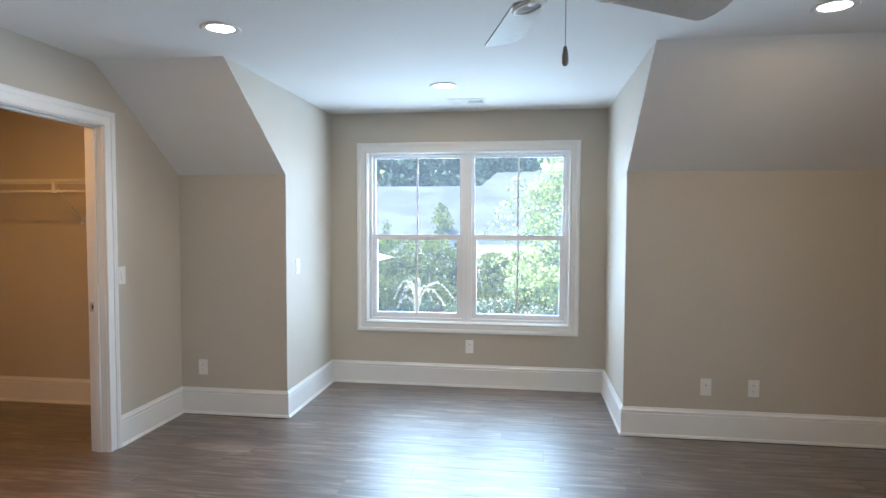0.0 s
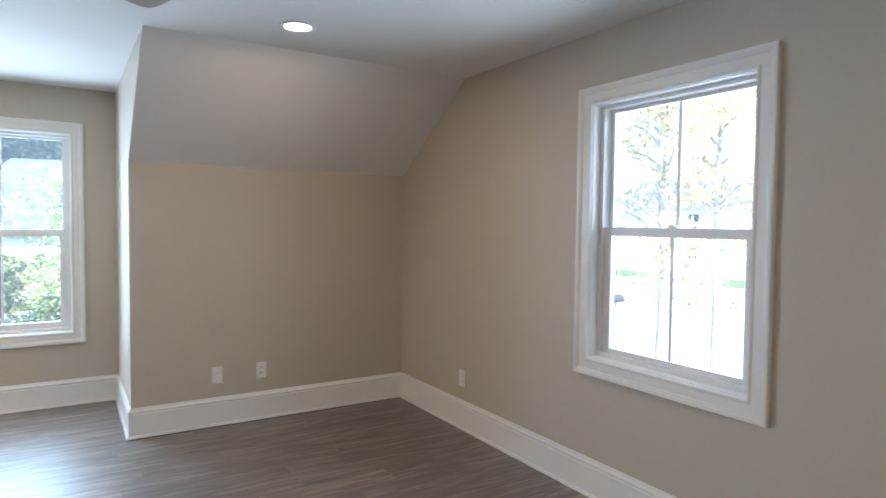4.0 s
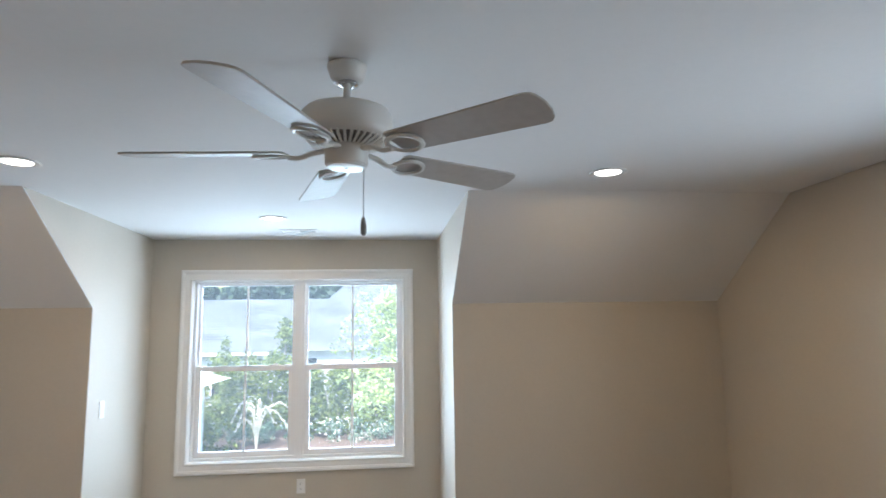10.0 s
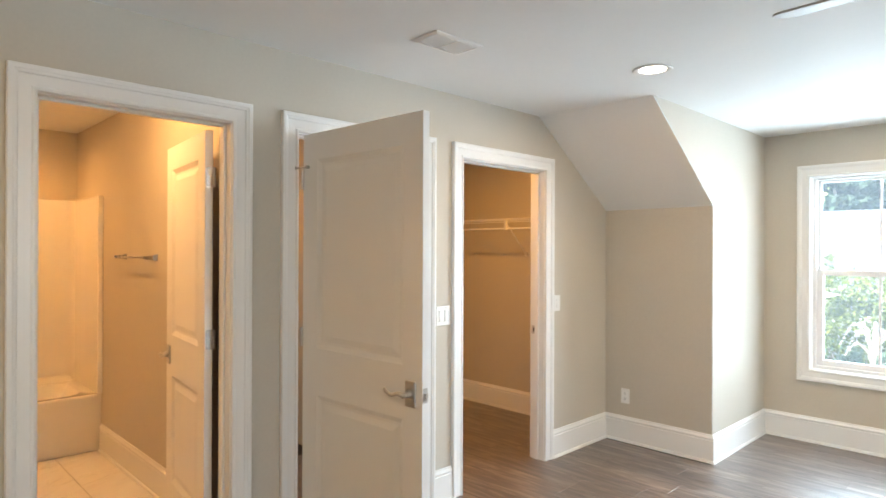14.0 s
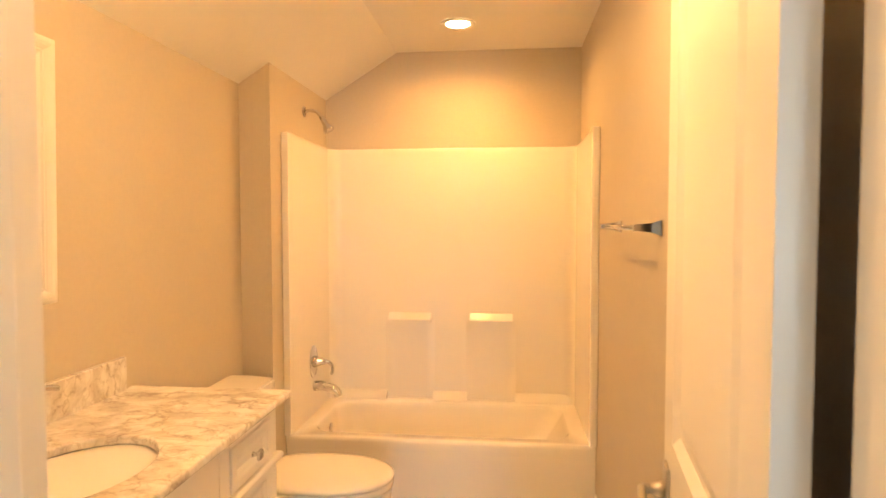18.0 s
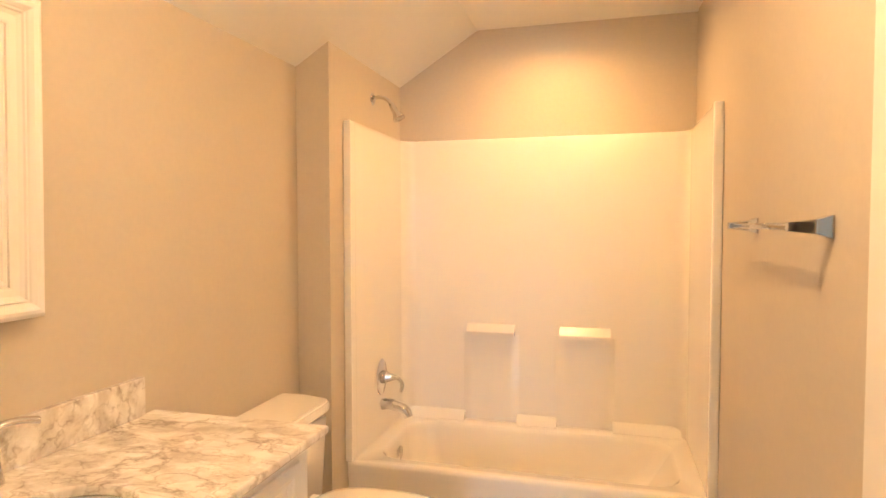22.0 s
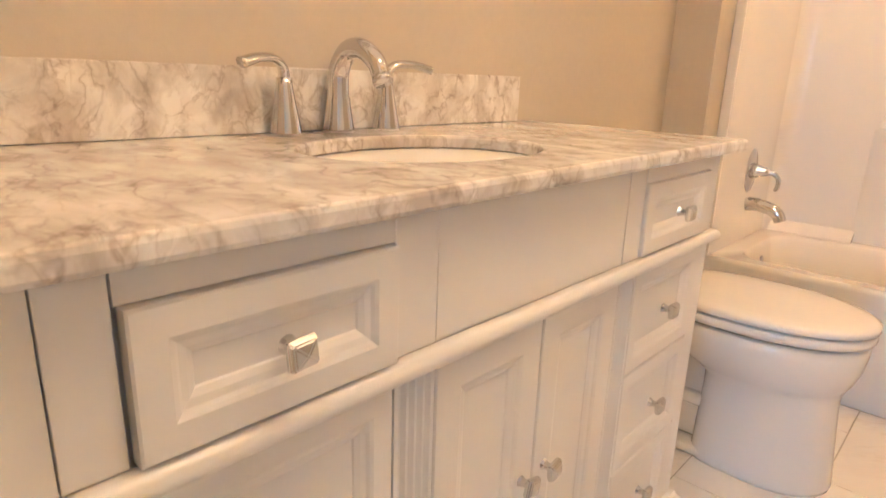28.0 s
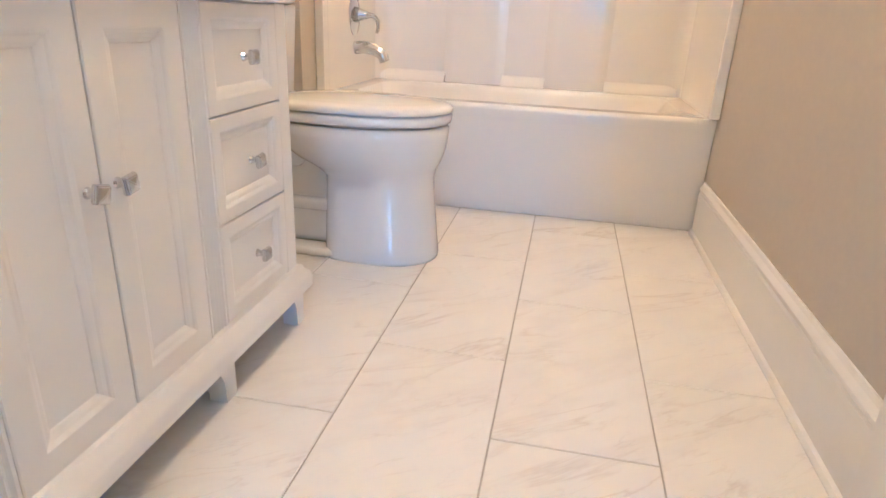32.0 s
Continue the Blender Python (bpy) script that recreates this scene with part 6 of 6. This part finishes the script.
# Woods behind the neighbour's house, and trees beyond the gable window
for i in range(40):
    x, y = -36 + (i % 26) * 2.6 + 1.3 * (i // 26) + rs.uniform(-0.8, 0.8), 55 + 6 * (i // 26) + rs.uniform(-3, 3)
    h = rs.uniform(12, 17)
    d = thing("pine_tree", "tall dark green pine at the edge of the woods", "tree", (x, y, GZ), group="woods behind the house")
    placed("trunk", tube(bmesh.new(), [(x, y, GZ), (x + rs.normal(0, 0.2), y, GZ + h)], [0.24, 0.05], 7), BARK, d)
    fs = rs.uniform(0.18, 1.0, 60)
    cs = [(x + rs.normal(0, 1.15 * (1.15 - f)), y + rs.normal(0, 1.15 * (1.15 - f)), GZ + h * f) for f in fs]
    leaf_mesh("crown", clumps(cs, 1.0, 90, 0.6), 0.30, PINE, d)
tree("street_tree", "slender tree with yellow-green leaves outside the gable window", 12.2, 9.2, 3.0, 9.5, 2.3, YELLOW, 0.075, 34, 0.20, per=34)
tree("street_tree", "slender tree with yellow-green leaves outside the gable window", 14.6, 9.35, 3.4, 9.0, 2.2, YELLOW, 0.075, 32, 0.16, per=34)
tree("street_tree", "leafy tree across the lawn", 26.0, 10.0, 3.0, 8.0, 2.4, FRESH, 0.14, 24, 0.14, per=16)
for i in range(9):
    x, y = 30.5 + rs.uniform(-0.4, 0.4), 6 + i * 4.6
    s = thing("street_shrub", "rounded green shrub beside the street", "shrub", (x, y, GZ), group="shrubs along the street")
    leaf_mesh("crown", clumps([(x + rs.normal(0, 0.6), y + rs.normal(0, 0.9), GZ + 0.2 + 1.3 * rs.uniform()) for _ in range(18)], 0.45, 30), 0.12, FRESH, s)
h2 = thing("street_house", "white house across the street with dark windows", "house", (52, 28, GZ))
placed("wall", boxed(48, 58, 14, 44, GZ, 3.0), SIDING, h2)
placed("roof", prism(bmesh.new(), [(47.4, 2.9), (53, 6.2), (58.6, 2.9)], "y", 13.4, 44.6), SHINGLE, h2, "grey shingle roof")
for y in (21, 34):
    for z in (-1.6, 1.0):
        win = placed("window", boxed(47.92, 47.99, y - 0.6, y + 0.6, z, z + 1.6, 0.01), SIDING, h2, "white framed window")
        placed("pane", boxed(47.90, 47.93, y - 0.5, y + 0.5, z + 0.1, z + 1.5), DARKGLASS, win)
mb = thing("mailbox", "dark mailbox on a post beside the driveway", "mailbox", (20.5, 18.1, GZ))
placed("post", boxed(20.44, 20.56, 18.04, 18.16, GZ, GZ + 1.15, 0.01), BARK, mb)
bm = bmesh.new()
prism(bm, [(18.0 - 0.16, GZ + 1.15), (18.0 + 0.36, GZ + 1.15), (18.0 + 0.36, GZ + 1.35), (18.1, GZ + 1.47), (18.0 - 0.16, GZ + 1.35)], "x", 20.2, 20.8)
placed("box", bm, DARKGLASS, mb, "black metal box")


# Floors: planks in the bedroom and closet, marble tiles in the bath
floor = setting(part("floor", boxed(CLOSET_W, XR, YBACK, YW, -0.12, -0.006), DARK), "brown-grey wood plank floor of bedroom and closet", "floor")
bath_base = bmesh.new()
box(bath_base, BATH_BACK, XB + 0.03, BATH_L, BATH_R, -0.005, -0.002)
bath_floor = setting(part("floor_bath", bath_base, GROUT), "white marble tile floor with thin grey grout joints", "floor")
setting(part("threshold", boxed(XB + 0.02, XB + 0.055, DOORS["bath"][0], DOORS["bath"][1], -0.004, 0.006, 0.003), NICKEL), "thin metal strip between planks and tiles", "threshold")

_meshes = {}


def piece(name, parent, x0, x1, y0, y1, z0, z1, material, edge):
    """A plank or tile whose mesh is shared by all of its size."""
    key = (name, round(x1 - x0, 3), round(y1 - y0, 3))
    if key not in _meshes:
        bm = bmesh.new()
        w, d, h = x1 - x0, y1 - y0, z1 - z0
        rings = [[bm.verts.new(p) for p in ((i, i, z), (w - i, i, z), (w - i, d - i, z), (i, d - i, z))] for i, z in ((0, 0), (0, h - edge), (edge, h))]
        for a, b in zip(rings, rings[1:]):
            for k in range(4):
                bm.faces.new((a[k], a[(k + 1) % 4], b[(k + 1) % 4], b[k]))
        bm.faces.new(rings[2])
        me = bpy.data.meshes.new(name)
        bmesh.ops.recalc_face_normals(bm, faces=bm.faces)
        bm.to_mesh(me)
        bm.free()
        me.materials.append(material)
        _meshes[key] = me
    ob = new(name, _meshes[key])
    ob.parent = parent
    ob.location = (x0, y0, z0)
    return ob


def clip_to(spans, x0, x1):
    for a, b in spans:
        p, q = max(a, x0), min(b, x1)
        if q - p > 0.03:
            yield p, q


rng = random.Random(5)
PW, PL = 0.178, 1.22
rows = int((YW - YBACK) / PW) + 1
for r in range(rows):
    y0 = YBACK + r * PW
    y1 = min(y0 + PW, YW)
    yc = (y0 + y1) / 2
    if YK - 0.05 <= y0 < CLOSET_BACK:
        spans = [(CLOSET_W, XB), (DL, DR)]
    elif y0 >= YK - 0.05:
        spans = [(DL, DR)]
    elif yc > 2.52:
        spans = [(CLOSET_W, XR)] if yc < CLOSET_BACK else [(DL, DR)]
    elif yc > 1.38:
        spans = [(XB - 1.2, XR)]
    elif DOORS["bath"][0] - 0.05 < yc < DOORS["bath"][1] + 0.05:
        spans = [(XB + 0.04, XR)]
    else:
        spans = [(XL, XR)]
    x = CLOSET_W - rng.uniform(0.1, PL)
    while x < XR:
        for p, q in clip_to(spans, x, x + PL):
            piece("plank", floor, p + 0.0005, q - 0.0005, y0 + 0.0005, y1 - 0.0005, -0.006, 0.0, PLANK, 0.0007)
        x += PL

# Tiles lie in columns along the room, each column moved by half a tile
TW, TLEN = 0.3055, 0.611
lines = [0.3655 + TW * k for k in range(-3, 4)]
shift = {0: -3.970, 1: -4.300, 2: -3.970, -1: -4.300, 3: -4.300, -2: -3.970, -3: -4.300}
for k, y in zip(range(-3, 4), lines):
    y0, y1 = max(y, BATH_L), min(y + TW, BATH_R)
    if y1 - y0 < 0.02:
        continue
    x = shift[k] - 5 * TLEN
    while x < XB + 0.03:
        p, q = max(x, -5.10), min(x + TLEN, XB + 0.02)
        if q - p > 0.02:
            piece("tile", bath_floor, p + 0.0016, q - 0.0016, y0 + 0.0016, y1 - 0.0016, -0.004, 0.001, TILE, 0.0012)
        x += TLEN
